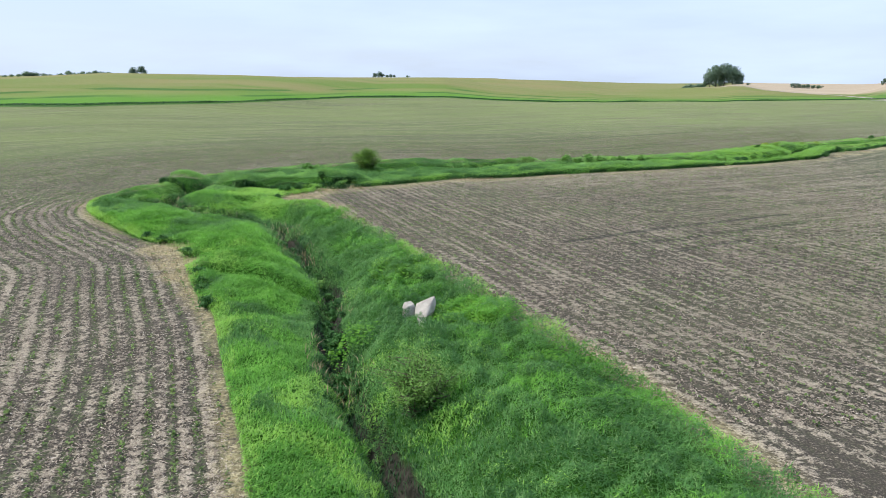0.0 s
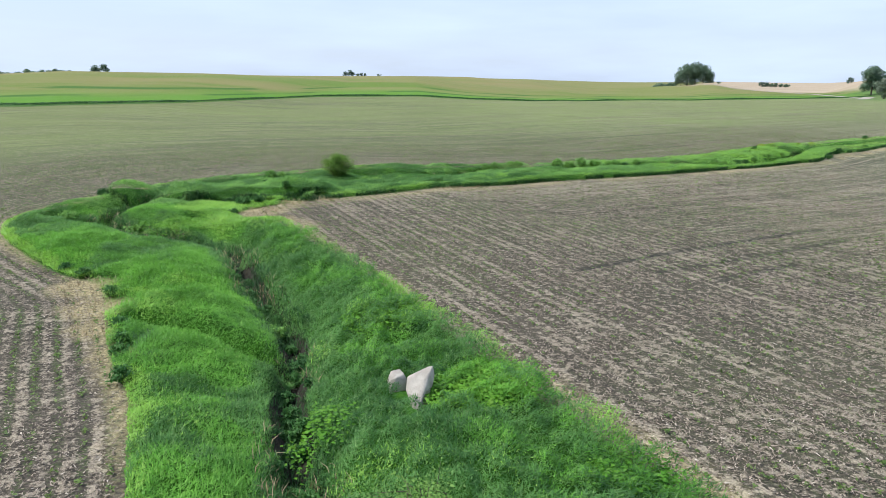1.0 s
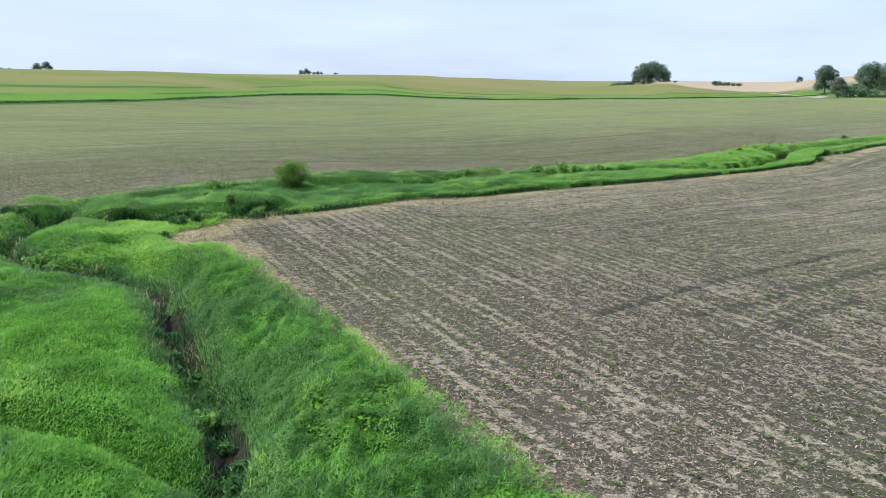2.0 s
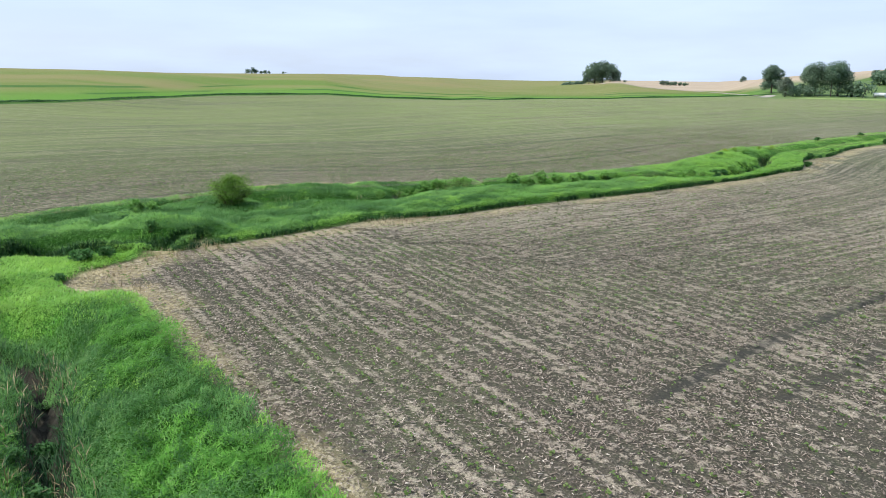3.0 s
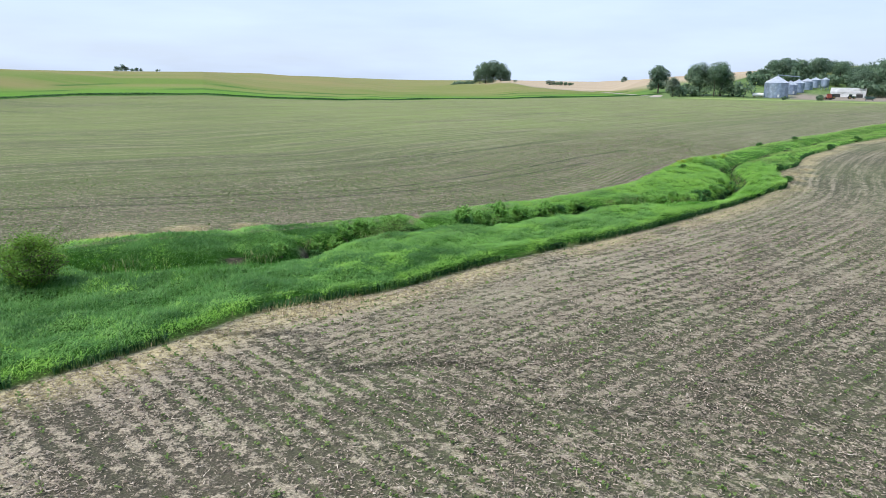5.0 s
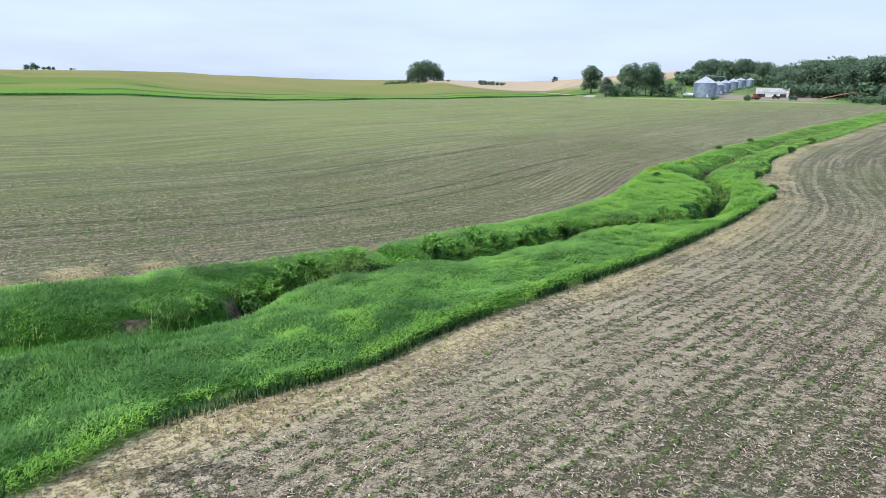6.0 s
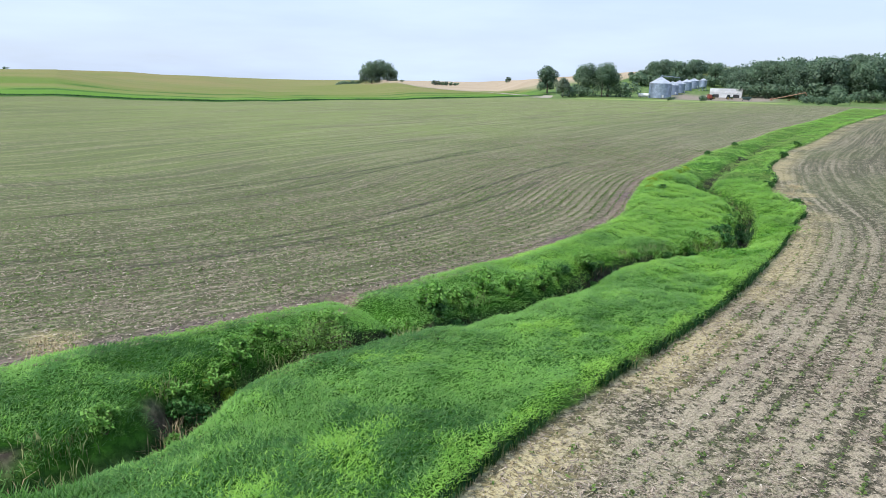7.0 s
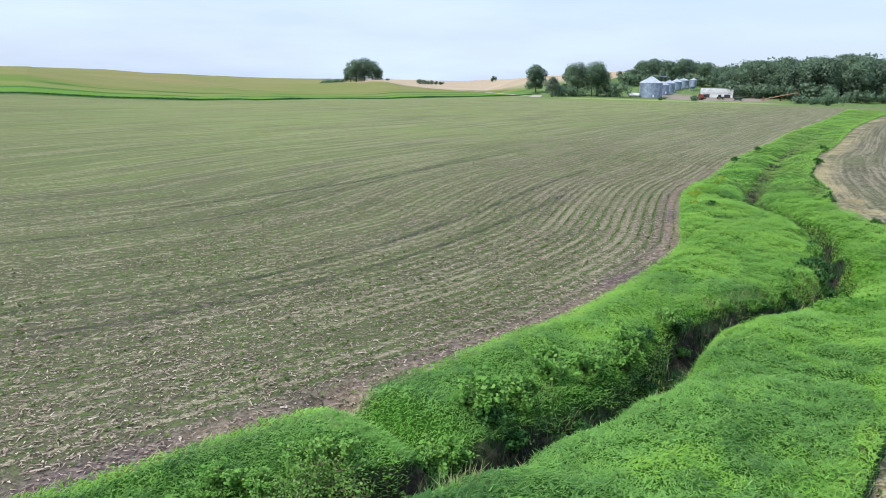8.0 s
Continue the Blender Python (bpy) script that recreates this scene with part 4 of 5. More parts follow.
boulder("boulder", [(-0.02, -0.74, 0.0), (-0.30, -0.42, 0.0), (-0.60, 0.10, 0.62), (-0.52, 0.40, 1.0), (0.04, -0.68, 0.45), (0.16, -0.05, 1.02), (0.56, 0.42, 1.42), (0.34, 0.5, 1.38),
                    (0.18, -0.32, 0.0), (0.36, 0.12, 0.05), (0.64, 0.46, 1.05), (-0.30, 0.6, 0.0), (0.4, 0.6, 0.0), (-0.22, -0.58, 0.40)], -0.84, 32.05, 0.10, 0,
        "large pale angular boulder standing in tall grass", 3)
boulder("boulder", [(-0.36, -0.3, 0), (0.36, -0.3, 0), (0.40, 0.3, 0), (-0.36, 0.35, 0), (-0.38, -0.2, 0.55), (-0.10, -0.3, 0.72), (0.30, -0.1, 0.74), (-0.25, 0.25, 0.80), (0.15, 0.3, 0.80), (-0.46, 0.0, 0.45), (0.4, -0.2, 0.5), (0.45, 0.1, 0.45)],
        -1.66, 33.45, 0.10, 10, "smaller pale rounded boulder leaning by the larger one", 8)

# ---- shrubs and weeds ----
MAT_BARK = plain("grey_brown_bark", (0.13, 0.10, 0.075), 0.9, 0, 0.4, 3)
MAT_BUSH = foliage("willow_bush_leaf", (0.09, 0.22, 0.03), (0.165, 0.34, 0.042), (0.27, 0.43, 0.055), big=0.7, small=3)
MAT_FEATHER = foliage("feathery_shrub_leaf", (0.13, 0.29, 0.06), (0.21, 0.40, 0.09), (0.29, 0.45, 0.13), big=0.8, small=4)
MAT_DARKWEED = foliage("dark_weed_leaf", (0.04, 0.145, 0.04), (0.075, 0.22, 0.055), (0.12, 0.28, 0.06), big=0.9, small=4)
MAT_PALEWEED = foliage("pale_weed_leaf", (0.13, 0.34, 0.06), (0.22, 0.46, 0.10), (0.34, 0.54, 0.16), big=0.9, small=4)


def shrub_parts(seed, width, height, stems, leaf_count, leaf_size, leaf_mat, open_base=0.25):
    """Meshes of a many-stemmed shrub: woody stems and leaves clustered along the twigs."""
    r = np.random.default_rng(seed)
    bm = bmesh.new()
    tips = []
    for s in range(stems):
        a, out = r.uniform(0, 6.28), r.uniform(0.1, 1.0)
        p = Vector((r.normal(0, 0.06 * width), r.normal(0, 0.06 * width), -0.1))
        end = Vector((math.cos(a) * out * width * 0.45, math.sin(a) * out * width * 0.45, height * (0.96 - 0.45 * out ** 2)))
        mid = p.lerp(end, 0.5) + Vector((0, 0, height * 0.10))
        tube(bm, p, mid, 0.018 * height, 0.011 * height, 5, False)
        tube(bm, mid, end, 0.011 * height, 0.004 * height, 4, False)
        for k in range(5):
            q = mid.lerp(end, r.uniform(0.1, 1.0)) if k > 1 else p.lerp(mid, r.uniform(0.5, 1.0))
            t = q + Vector((r.normal(0, 0.13 * width), r.normal(0, 0.13 * width), r.uniform(0.0, 0.16) * height))
            t.z = max(t.z, height * open_base)
            tube(bm, q, t, 0.006 * height, 0.002 * height, 3, False)
            tips += [(q, t)]
        tips += [(mid, end)]
    stem_me = bpy.data.meshes.new("stems")
    bm.to_mesh(stem_me)
    bm.free()
    stem_me.materials.append(MAT_BARK)
    pick = r.integers(0, len(tips), leaf_count)
    t = r.uniform(0.15, 1.08, leaf_count)[:, None]
    a, b = np.array([tuple(p) for p, _ in tips])[pick], np.array([tuple(q) for _, q in tips])[pick]
    c = a + (b - a) * t + r.normal(0, 0.045 * width, (leaf_count, 3))
    c[:, 2] = np.maximum(c[:, 2], height * open_base * r.uniform(0.5, 1.2, leaf_count))
    leaf_me = leaves("leaves", c, r.uniform(0.6, 1.4, leaf_count) * leaf_size, 0.2, leaf_mat, r)
    return stem_me, leaf_me


def shrub(name, x, y, meshes, label, category, group="", turn=0.0, size=1.0, sink=0.0):
    ob = thing(name, x, y, gz(x, y) - sink, turn, label, category, group, size)
    part("twigwork", meshes[0], None, ob)
    part("leaves", meshes[1], None, ob)
    return ob


shrub("willow_bush", -9.6, 87.8, shrub_parts(11, 4.2, 2.8, 52, 19000, 0.082, MAT_BUSH, 0.10), "rounded green willow bush on the ditch bank", "bush")
shrub("feathery_shrub", -0.9, 23.6, shrub_parts(12, 3.8, 2.2, 34, 8500, 0.085, MAT_FEATHER, 0.28), "open yellow-green shrub with bare lower twigs in the grass", "bush", "yellow-green shrubs")
shrub("feathery_shrub", 10.9, 96.6, shrub_parts(13, 3.6, 1.9, 28, 6500, 0.08, MAT_FEATHER, 0.25), "feathery yellow-green shrub with bare twigs over the ditch", "bush", "yellow-green shrubs")
DARK = shrub_parts(14, 1.7, 0.8, 9, 800, 0.15, MAT_DARKWEED, 0.05)
PALEW = shrub_parts(15, 1.5, 1.2, 9, 850, 0.14, MAT_PALEWEED, 0.15)
# last five clumps: dark leaves partly stand in for shade in bank hollows
for n, (x, y, s) in enumerate([(-11.9, 34.1, 1.25), (-13.0, 36.4, 1.2), (-13.5, 37.9, 1.1), (-14.3, 39.6, 1.3), (-16.6, 44.5, 1.2), (-19.5, 48.2, 1.25), (-21.2, 49.6, 1.1), (-11.4, 36.0, 1.0), (-12.6, 38.6, 0.9),
                               (-17.2, 73.6, 0.8), (-15.9, 67.0, 0.6), (53.5, 121.0, 1.1), (55.2, 117.4, 1.0), (60.0, 111.4, 1.1), (66.0, 119.2, 1.4), (75.1, 126.4, 1.2),
                               (44, 114.5, 0.8), (50.2, 117.6, 1.1), (88, 146.8, 1.3), (97, 140.8, 1.5), (115, 152.0, 1.6), (104, 155.6, 1.3), (-13.1, 75.3, 0.8), (-9.7, 76.3, 0.7), (-17.2, 87.4, 1.0), (-3.3, 90.2, 1.0), (-16.3, 82.0, 0.8)]):
    shrub("weed_clump", x, y, DARK, "dark green leafy weed clump at the field edge", "weed", "dark weed clumps", 57.0 * n, s * (0.75 if x > 30 else 0.58 if y < 52 else 1.0))
for n, (x, y, s) in enumerate([(17.1, 98.6, 1.2), (15.2, 97.4, 1.0), (20.4, 99.8, 1.25), (21.9, 99.4, 1.0), (18.6, 99.0, 0.9), (47.0, 107.6, 0.8), (52.6, 111.6, 0.8), (7.6, 96.6, 1.0), (9.0, 97.8, 0.8),
                               (-29.0, 66.2, 1.1), (-28.2, 64.6, 0.9), (-26.4, 66.4, 1.0), (-22.4, 62.8, 1.0), (-21.0, 61.8, 0.8), (-8.0, 42.6, 0.8), (28.3, 101.8, 0.9), (24.0, 99.6, 0.9), (-16.5, 85.3, 1.0), (-15.4, 86.0, 0.9), (6.8, 95.8, 0.8), (7.6, 95.3, 0.7)]):
    shrub("pale_weed", x, y, PALEW, "tall pale green weed growing on the ditch bank", "weed", "pale ditch weeds", 71.0 * n, s)

# leafy weeds standing in the near ditch
r_p = np.random.default_rng(23)
run = np.concatenate([[0], np.cumsum(np.hypot(*np.diff(CHANNEL, axis=0).T))])
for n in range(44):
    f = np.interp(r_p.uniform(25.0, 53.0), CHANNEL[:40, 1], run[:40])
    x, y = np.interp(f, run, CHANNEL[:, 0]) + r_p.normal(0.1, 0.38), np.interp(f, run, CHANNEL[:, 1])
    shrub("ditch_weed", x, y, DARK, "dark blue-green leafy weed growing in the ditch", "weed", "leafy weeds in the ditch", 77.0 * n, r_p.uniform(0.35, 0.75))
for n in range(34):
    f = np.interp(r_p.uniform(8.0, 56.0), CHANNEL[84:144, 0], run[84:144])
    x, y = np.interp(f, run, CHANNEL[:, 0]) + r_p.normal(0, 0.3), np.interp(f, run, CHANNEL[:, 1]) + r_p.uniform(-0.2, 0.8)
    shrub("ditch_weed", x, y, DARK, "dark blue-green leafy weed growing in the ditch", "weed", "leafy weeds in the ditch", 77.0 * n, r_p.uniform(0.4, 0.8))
for n, (x, y, s) in enumerate([(-15.8, 71.2, 0.9), (-15.0, 71.8, 0.8), (-16.5, 71.4, 0.8)]):
    shrub("weed_clump", x, y, DARK, "large dark green weed clump at the field corner", "weed", "dark weed clumps", 91.0 * n, s)
# more of them all along the north bank of the ditch behind the field
r_p = np.random.default_rng(19)
for n in range(46):
    f = np.interp(r_p.uniform(3.0, 56.0), CHANNEL[84:144, 0], run[84:144])
    x, y = np.interp(f, run, CHANNEL[:, 0]) + r_p.normal(-0.5, 0.3), np.interp(f, run, CHANNEL[:, 1]) + r_p.uniform(0.7, 2.0)
    if n % 3:
        shrub("pale_weed", x, y, PALEW, "tall pale green weed growing on the ditch bank", "weed", "pale ditch weeds", 53.0 * n, r_p.uniform(0.5, 0.95))
    else:
        shrub("weed_clump", x, y - 0.5, DARK, "dark green leafy weed clump on the ditch bank", "weed", "dark weed clumps", 53.0 * n, r_p.uniform(0.6, 1.0))

MAT_YELLOW = foliage("flowering_weed", (0.24, 0.42, 0.05), (0.38, 0.50, 0.06), (0.58, 0.60, 0.08), big=0.9, small=4)
YELLOW = shrub_parts(16, 1.7, 0.9, 14, 1100, 0.12, MAT_YELLOW, 0.12)
for n, (x, y, s) in enumerate([(53.4, 122.6, 0.7), (57.0, 126.0, 0.9), (59.6, 127.8, 0.8), (62.6, 129.2, 0.6), (66.0, 131.4, 0.8), (70, 134.0, 0.7), (7.2, 95.7, 0.65), (6.6, 95.9, 0.5)]):
    shrub("flowering_weed", x, y, YELLOW, "yellow-green flowering weed on the ditch bank", "weed", "yellow flowering weeds", 37.0 * n, s)

# ---- trees ----
MAT_TRUNK = plain("tree_bark", (0.11, 0.09, 0.075), 0.95, 0, 0.4, 1.0)
# cottonwood and ash greens are paled and blued to carry distance haze
MAT_CROWN = foliage("hazed_cottonwood_leaf", (0.12, 0.20, 0.125), (0.16, 0.26, 0.155), (0.19, 0.29, 0.155), big=0.12, small=0.6, through=0.48, spread=0.15, gloss=0.7)
MAT_CROWN2 = foliage("hazed_ash_leaf", (0.11, 0.185, 0.125), (0.15, 0.24, 0.15), (0.18, 0.27, 0.15), big=0.12, small=0.6, through=0.48, spread=0.15, gloss=0.7)
MAT_SILVER = foliage("silver_leaf", (0.16, 0.22, 0.15), (0.23, 0.29, 0.20), (0.28, 0.33, 0.22), big=0.2, small=0.8, through=0.48, spread=0.15, gloss=0.7)


def tree_parts(seed, height, width, leaf_count, leaf_size, mat, trunks=1, low=0.12):
    """Meshes of a tree: one for each trunk with its limbs, then the crown."""
    r = np.random.default_rng(seed)
    lobes, trunk_meshes = [], []
    for k in range(trunks):
        bm = bmesh.new()
        ox, oy = (r.normal(0, 0.16 * width, 2) if trunks > 1 else (0, 0))
        top = Vector((ox * 1.5 + r.normal(0, 0.02 * height), oy * 1.5 + r.normal(0, 0.02 * height), height * 0.72))
        base = Vector((ox, oy, -0.4))
        rad = 0.024 * height / math.sqrt(trunks)
        fork = base.lerp(top, 0.3)
        tube(bm, base, fork, rad * 1.35, rad, 8, False)
        tube(bm, fork, top, rad, rad * 0.3, 7, False)
        for j in range(7):
            a = r.uniform(0, 6.28)
            f = r.uniform(0.25, 0.95)
            p = fork.lerp(top, f)
            reach = width * 0.5 * r.uniform(0.35, 0.75) / (1.4 if trunks > 1 else 1)
            q = p + Vector((math.cos(a) * reach, math.sin(a) * reach, height * r.uniform(0.02, 0.14)))
            tube(bm, p, q, rad * 0.45, rad * 0.12, 5, False)
            lobes.append((q, width * r.uniform(0.14, 0.22)))
        lobes.append((top + Vector((0, 0, height * 0.10)), width * 0.2))
        me = bpy.data.meshes.new("trunk")
        bm.to_mesh(me)
        bm.free()
        me.materials.append(MAT_TRUNK)
        trunk_meshes.append(me)
    # lobes that fill the crown from the lowest boughs to the top
    for k in range(20):
        a, f, out = r.uniform(0, 6.28), r.uniform(0, 1), r.uniform(0.15, 1) ** 0.6
        h = low + 0.08 + (0.80 - low) * f
        wdt = width * 0.37 * math.sin(math.pi * min(1, 0.30 + 0.62 * f)) ** 0.6 * out
        lobes.append((Vector((math.cos(a) * wdt, math.sin(a) * wdt, h * height)), width * r.uniform(0.15, 0.24)))
    cs, rs = np.array([tuple(p) for p, _ in lobes]), np.array([q for _, q in lobes])
    pick = r.integers(0, len(cs), leaf_count)
    d = r.normal(size=(leaf_count, 3))
    d /= np.linalg.norm(d, axis=1)[:, None]
    c = cs[pick] + d * (rs[pick] * r.uniform(0.2, 1.0, leaf_count) ** 0.4)[:, None] * np.array([1, 1, 0.85])
    c[:, 2] = np.clip(c[:, 2], height * low * r.uniform(0.5, 1.4, leaf_count), height * r.uniform(0.97, 1.03, leaf_count))
    crown = leaves("crown", c, r.uniform(0.6, 1.5, leaf_count) * leaf_size, 0.2, mat, r, normals=d * 1.3)
    return trunk_meshes, crown


def tree(name, x, y, meshes, label, group="", turn=0.0, size=1.0, category="tree"):
    ob = thing(name, x, y, gz(x, y), turn, label, category, group, size)
    for me in meshes[0]:
        part("trunk", me, None, ob)
    part("crown", meshes[1], None, ob)
    return ob


T_BIG = tree_parts(21, 24, 23, 13000, 0.75, MAT_CROWN, 3, 0.08)
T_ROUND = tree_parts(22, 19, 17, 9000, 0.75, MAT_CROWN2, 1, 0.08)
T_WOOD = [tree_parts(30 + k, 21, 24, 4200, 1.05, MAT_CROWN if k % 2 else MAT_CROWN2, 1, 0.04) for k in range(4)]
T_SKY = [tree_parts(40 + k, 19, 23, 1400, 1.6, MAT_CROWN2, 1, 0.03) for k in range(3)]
T_LOW = tree_parts(26, 6, 9, 750, 0.95, MAT_CROWN, 2, 0.03)
T_SILVER = tree_parts(27, 12, 11, 3500, 0.7, MAT_SILVER, 2, 0.08)

tree("cottonwood", 342, 490, T_BIG, "broad dark green cottonwood with several trunks beside the farm track", "trees by the farm", 0, 0.97)
tree("cottonwood", 351, 481, T_BIG, "broad dark green cottonwood with several trunks beside the farm track", "trees by the farm", 130, 1.0)
tree("cottonwood", 357, 470, T_LOW, "low dark bush under the cottonwoods", "bushes by the farm", 30, 1.7, "bush")
tree("ash_tree", 337, 533, T_ROUND, "round dense green ash tree beside the gravel lane", "trees by the farm", 40, 1.12)
tree("silver_tree", 308, 476, T_SILVER, "silvery green willow beside the gravel lane", "trees by the farm", 0, 1.12)
for n, (x, y, s) in enumerate([(322, 486, 1.25), (330, 480, 1.1), (333, 492, 1.4)]):
    tree("lilac_bush", x, y, T_LOW, "low green bush between the farm trees", "bushes by the farm", 67 * n, s, "bush")
for n, (x, y, s) in enumerate([(364.7, 403.4, 0.62), (350, 417, 0.4), (408, 339.5, 1.25), (402, 347, 0.7), (416, 366, 0.65), (423, 361, 0.75), (428, 372, 0.8), (436, 366, 0.7), (420, 352, 0.6)]):
    tree("yard_bush", x, y, T_LOW, "green bush in the rough grass before the farmyard", "bushes by the farm", 49 * n, s, "bush")
# woods behind the farm: how high the tree tops stand against the sky, by bearing from the bend of the ditch
WOOD_AZ = [42, 43.5, 44.7, 45.3, 46.4, 48, 48.8, 49.3, 49.8, 50.7, 51.8, 53.4, 55.4, 56.1, 57, 57.7, 60, 75]
WOOD_TOP = [0.006, 0.0165, 0.0312, 0.031, 0.0284, 0.0287, 0.0265, 0.0213, 0.0242, 0.0293, 0.0344, 0.0366, 0.0402, 0.0416, 0.0385, 0.042, 0.039, 0.039]
r_w = np.random.default_rng(77)
for n in range(72):
    row = n % 3
    bearing = 42.6 + 29 * (n / 71) + r_w.normal(0, 0.25)
    a, top = radians(bearing), np.interp(bearing, WOOD_AZ, WOOD_TOP)
    d = np.interp(bearing, [42, 49.2, 50.5, 75], [655, 645, 566, 545]) + 24 * row + r_w.uniform(-8, 8)
    x, y = 6 + d * math.sin(a), 81.5 + d * math.cos(a)
    tall = (top * d + 10.2 - gz(x, y)) * np.interp(bearing, [42, 48.5, 50, 75], [1.18, 1.15, 0.93, 0.96]) * (0.95 + 0.06 * row) * r_w.uniform(0.90, 1.06)
    kind = T_WOOD[(n // 3) % 4] if row < 2 else T_SKY[n % 3]
    tree("woodland_tree", x, y, kind, "dark green broad-leaved tree in the woods behind the farm", "trees of the farm woods", 83.0 * n, max(0.3, tall / (21.5 if row < 2 else 19.5)))
for n in range(34):
    a = radians(43.2 + 28 * n / 33 + r_w.normal(0, 0.3))
    d = np.interp(n / 33, [0, 0.22, 0.27, 1], [630, 622, 548, 528]) + r_w.uniform(-5, 5)
    tree("woodland_bush", 6 + d * math.sin(a), 81 + d * math.cos(a), T_LOW, "green undergrowth bush at the edge of the woods", "bushes at the edge of the woods", 41.0 * n, r_w.uniform(1.0, 1.9), "bush")
# lone group on the knoll and far trees on the skyline
for n, (x, y, s, k) in enumerate([(304, 831, 0.8, 0), (310, 828, 1.1, 1), (318, 825, 1.2, 2), (326, 822, 0.95, 3), (332, 820, 0.55, 1)]):
    tree("ridge_tree", x, y, T_WOOD[k], "dark round tree in a lone group on the ridge", "trees on the ridge", 15 + 60 * n, s)
for n, (x, y, s) in enumerate([(335, 818, 0.5), (341, 816, 0.4), (296, 834, 0.6)]):
    tree("ridge_bush", x, y, T_LOW, "low bush beside the lone trees on the ridge", "bushes on the ridge", 50 * n, s, "bush")
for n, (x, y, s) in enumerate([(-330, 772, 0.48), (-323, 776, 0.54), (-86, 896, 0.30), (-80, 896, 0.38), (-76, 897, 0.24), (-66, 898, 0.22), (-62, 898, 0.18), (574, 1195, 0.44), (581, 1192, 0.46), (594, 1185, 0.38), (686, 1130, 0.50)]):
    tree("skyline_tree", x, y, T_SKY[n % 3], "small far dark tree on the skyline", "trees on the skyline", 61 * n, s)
for n, (x, y, s) in enumerate([(-466, 770, 0.45), (-461, 773, 0.54), (-455, 776, 0.6), (-449, 780, 0.98), (-445, 782, 0.85), (-440, 785, 0.63), (-434, 788, 0.63), (-429, 791, 0.5), (-420, 796, 0.57), (-414, 799, 1.0), (-409, 802, 0.65),
                               (-401, 806, 0.82), (-395, 809, 0.7), (-389, 812, 0.95), (-384, 814, 0.76), (-377, 817, 0.72), (-368, 821, 0.5), (-71, 897, 0.5), (-46, 899, 0.4),
                               (323, 977, 1.1), (330, 974, 1.5), (335, 972, 1.3), (341, 970, 1.6), (346, 968, 1.1), (588, 1188, 1.05), (601, 1181, 1.0), (608, 1177, 0.85)]):
    tree("skyline_thicket", x, y, T_LOW, "low far thicket along the skyline", "thickets on the skyline", 47 * n, s, "thicket")

# ---- farmyard ----
MAT_GALV = plain("galvanised_steel", (0.34, 0.41, 0.53), 0.42, 0.6, 0.18, 0.5)
MAT_ROOFSTEEL = plain("bin_roof_steel", (0.56, 0.61, 0.69), 0.38, 0.5, 0.12, 0.5)
MAT_WHITE = plain("white_metal_siding", (0.74, 0.75, 0.76), 0.5, 0.1, 0.12, 0.4)
# near-black colour in place of the shaded shed interior
MAT_DOORWAY_SHADE = plain("doorway_shade", (0.05, 0.05, 0.05), 0.8, 0, 0.3, 0.5)
MAT_RUBBER = plain("tyre_rubber", (0.025, 0.025, 0.027), 0.85, 0, 0.3, 4)
MAT_GREENPAINT = plain("green_machine_paint", (0.035, 0.10, 0.04), 0.45, 0, 0.25, 2)
MAT_REDPAINT = plain("faded_red_machine_paint", (0.30, 0.07, 0.045), 0.5, 0, 0.3, 2)
MAT_ORANGE = plain("rusty_orange_paint", (0.44, 0.25, 0.17), 0.65, 0.1, 0.35, 1)
MAT_RUST = plain("rusty_iron", (0.17, 0.085, 0.05), 0.85, 0.2, 0.4, 2)
MAT_GLASS = plain("dark_cab_glass", (0.03, 0.04, 0.05), 0.1, 0.0, 0.1, 1)
MAT_YELLOW = plain("yellow_rim_paint", (0.26, 0.20, 0.05), 0.5, 0, 0.2, 3)
MAT_GRAVEL = plain("pale_gravel", (0.40, 0.36, 0.31), 0.95, 0, 0.25, 1.2)
MAT_TEAL = plain("grey_green_paint", (0.16, 0.26, 0.24), 0.55, 0.1, 0.3, 1)


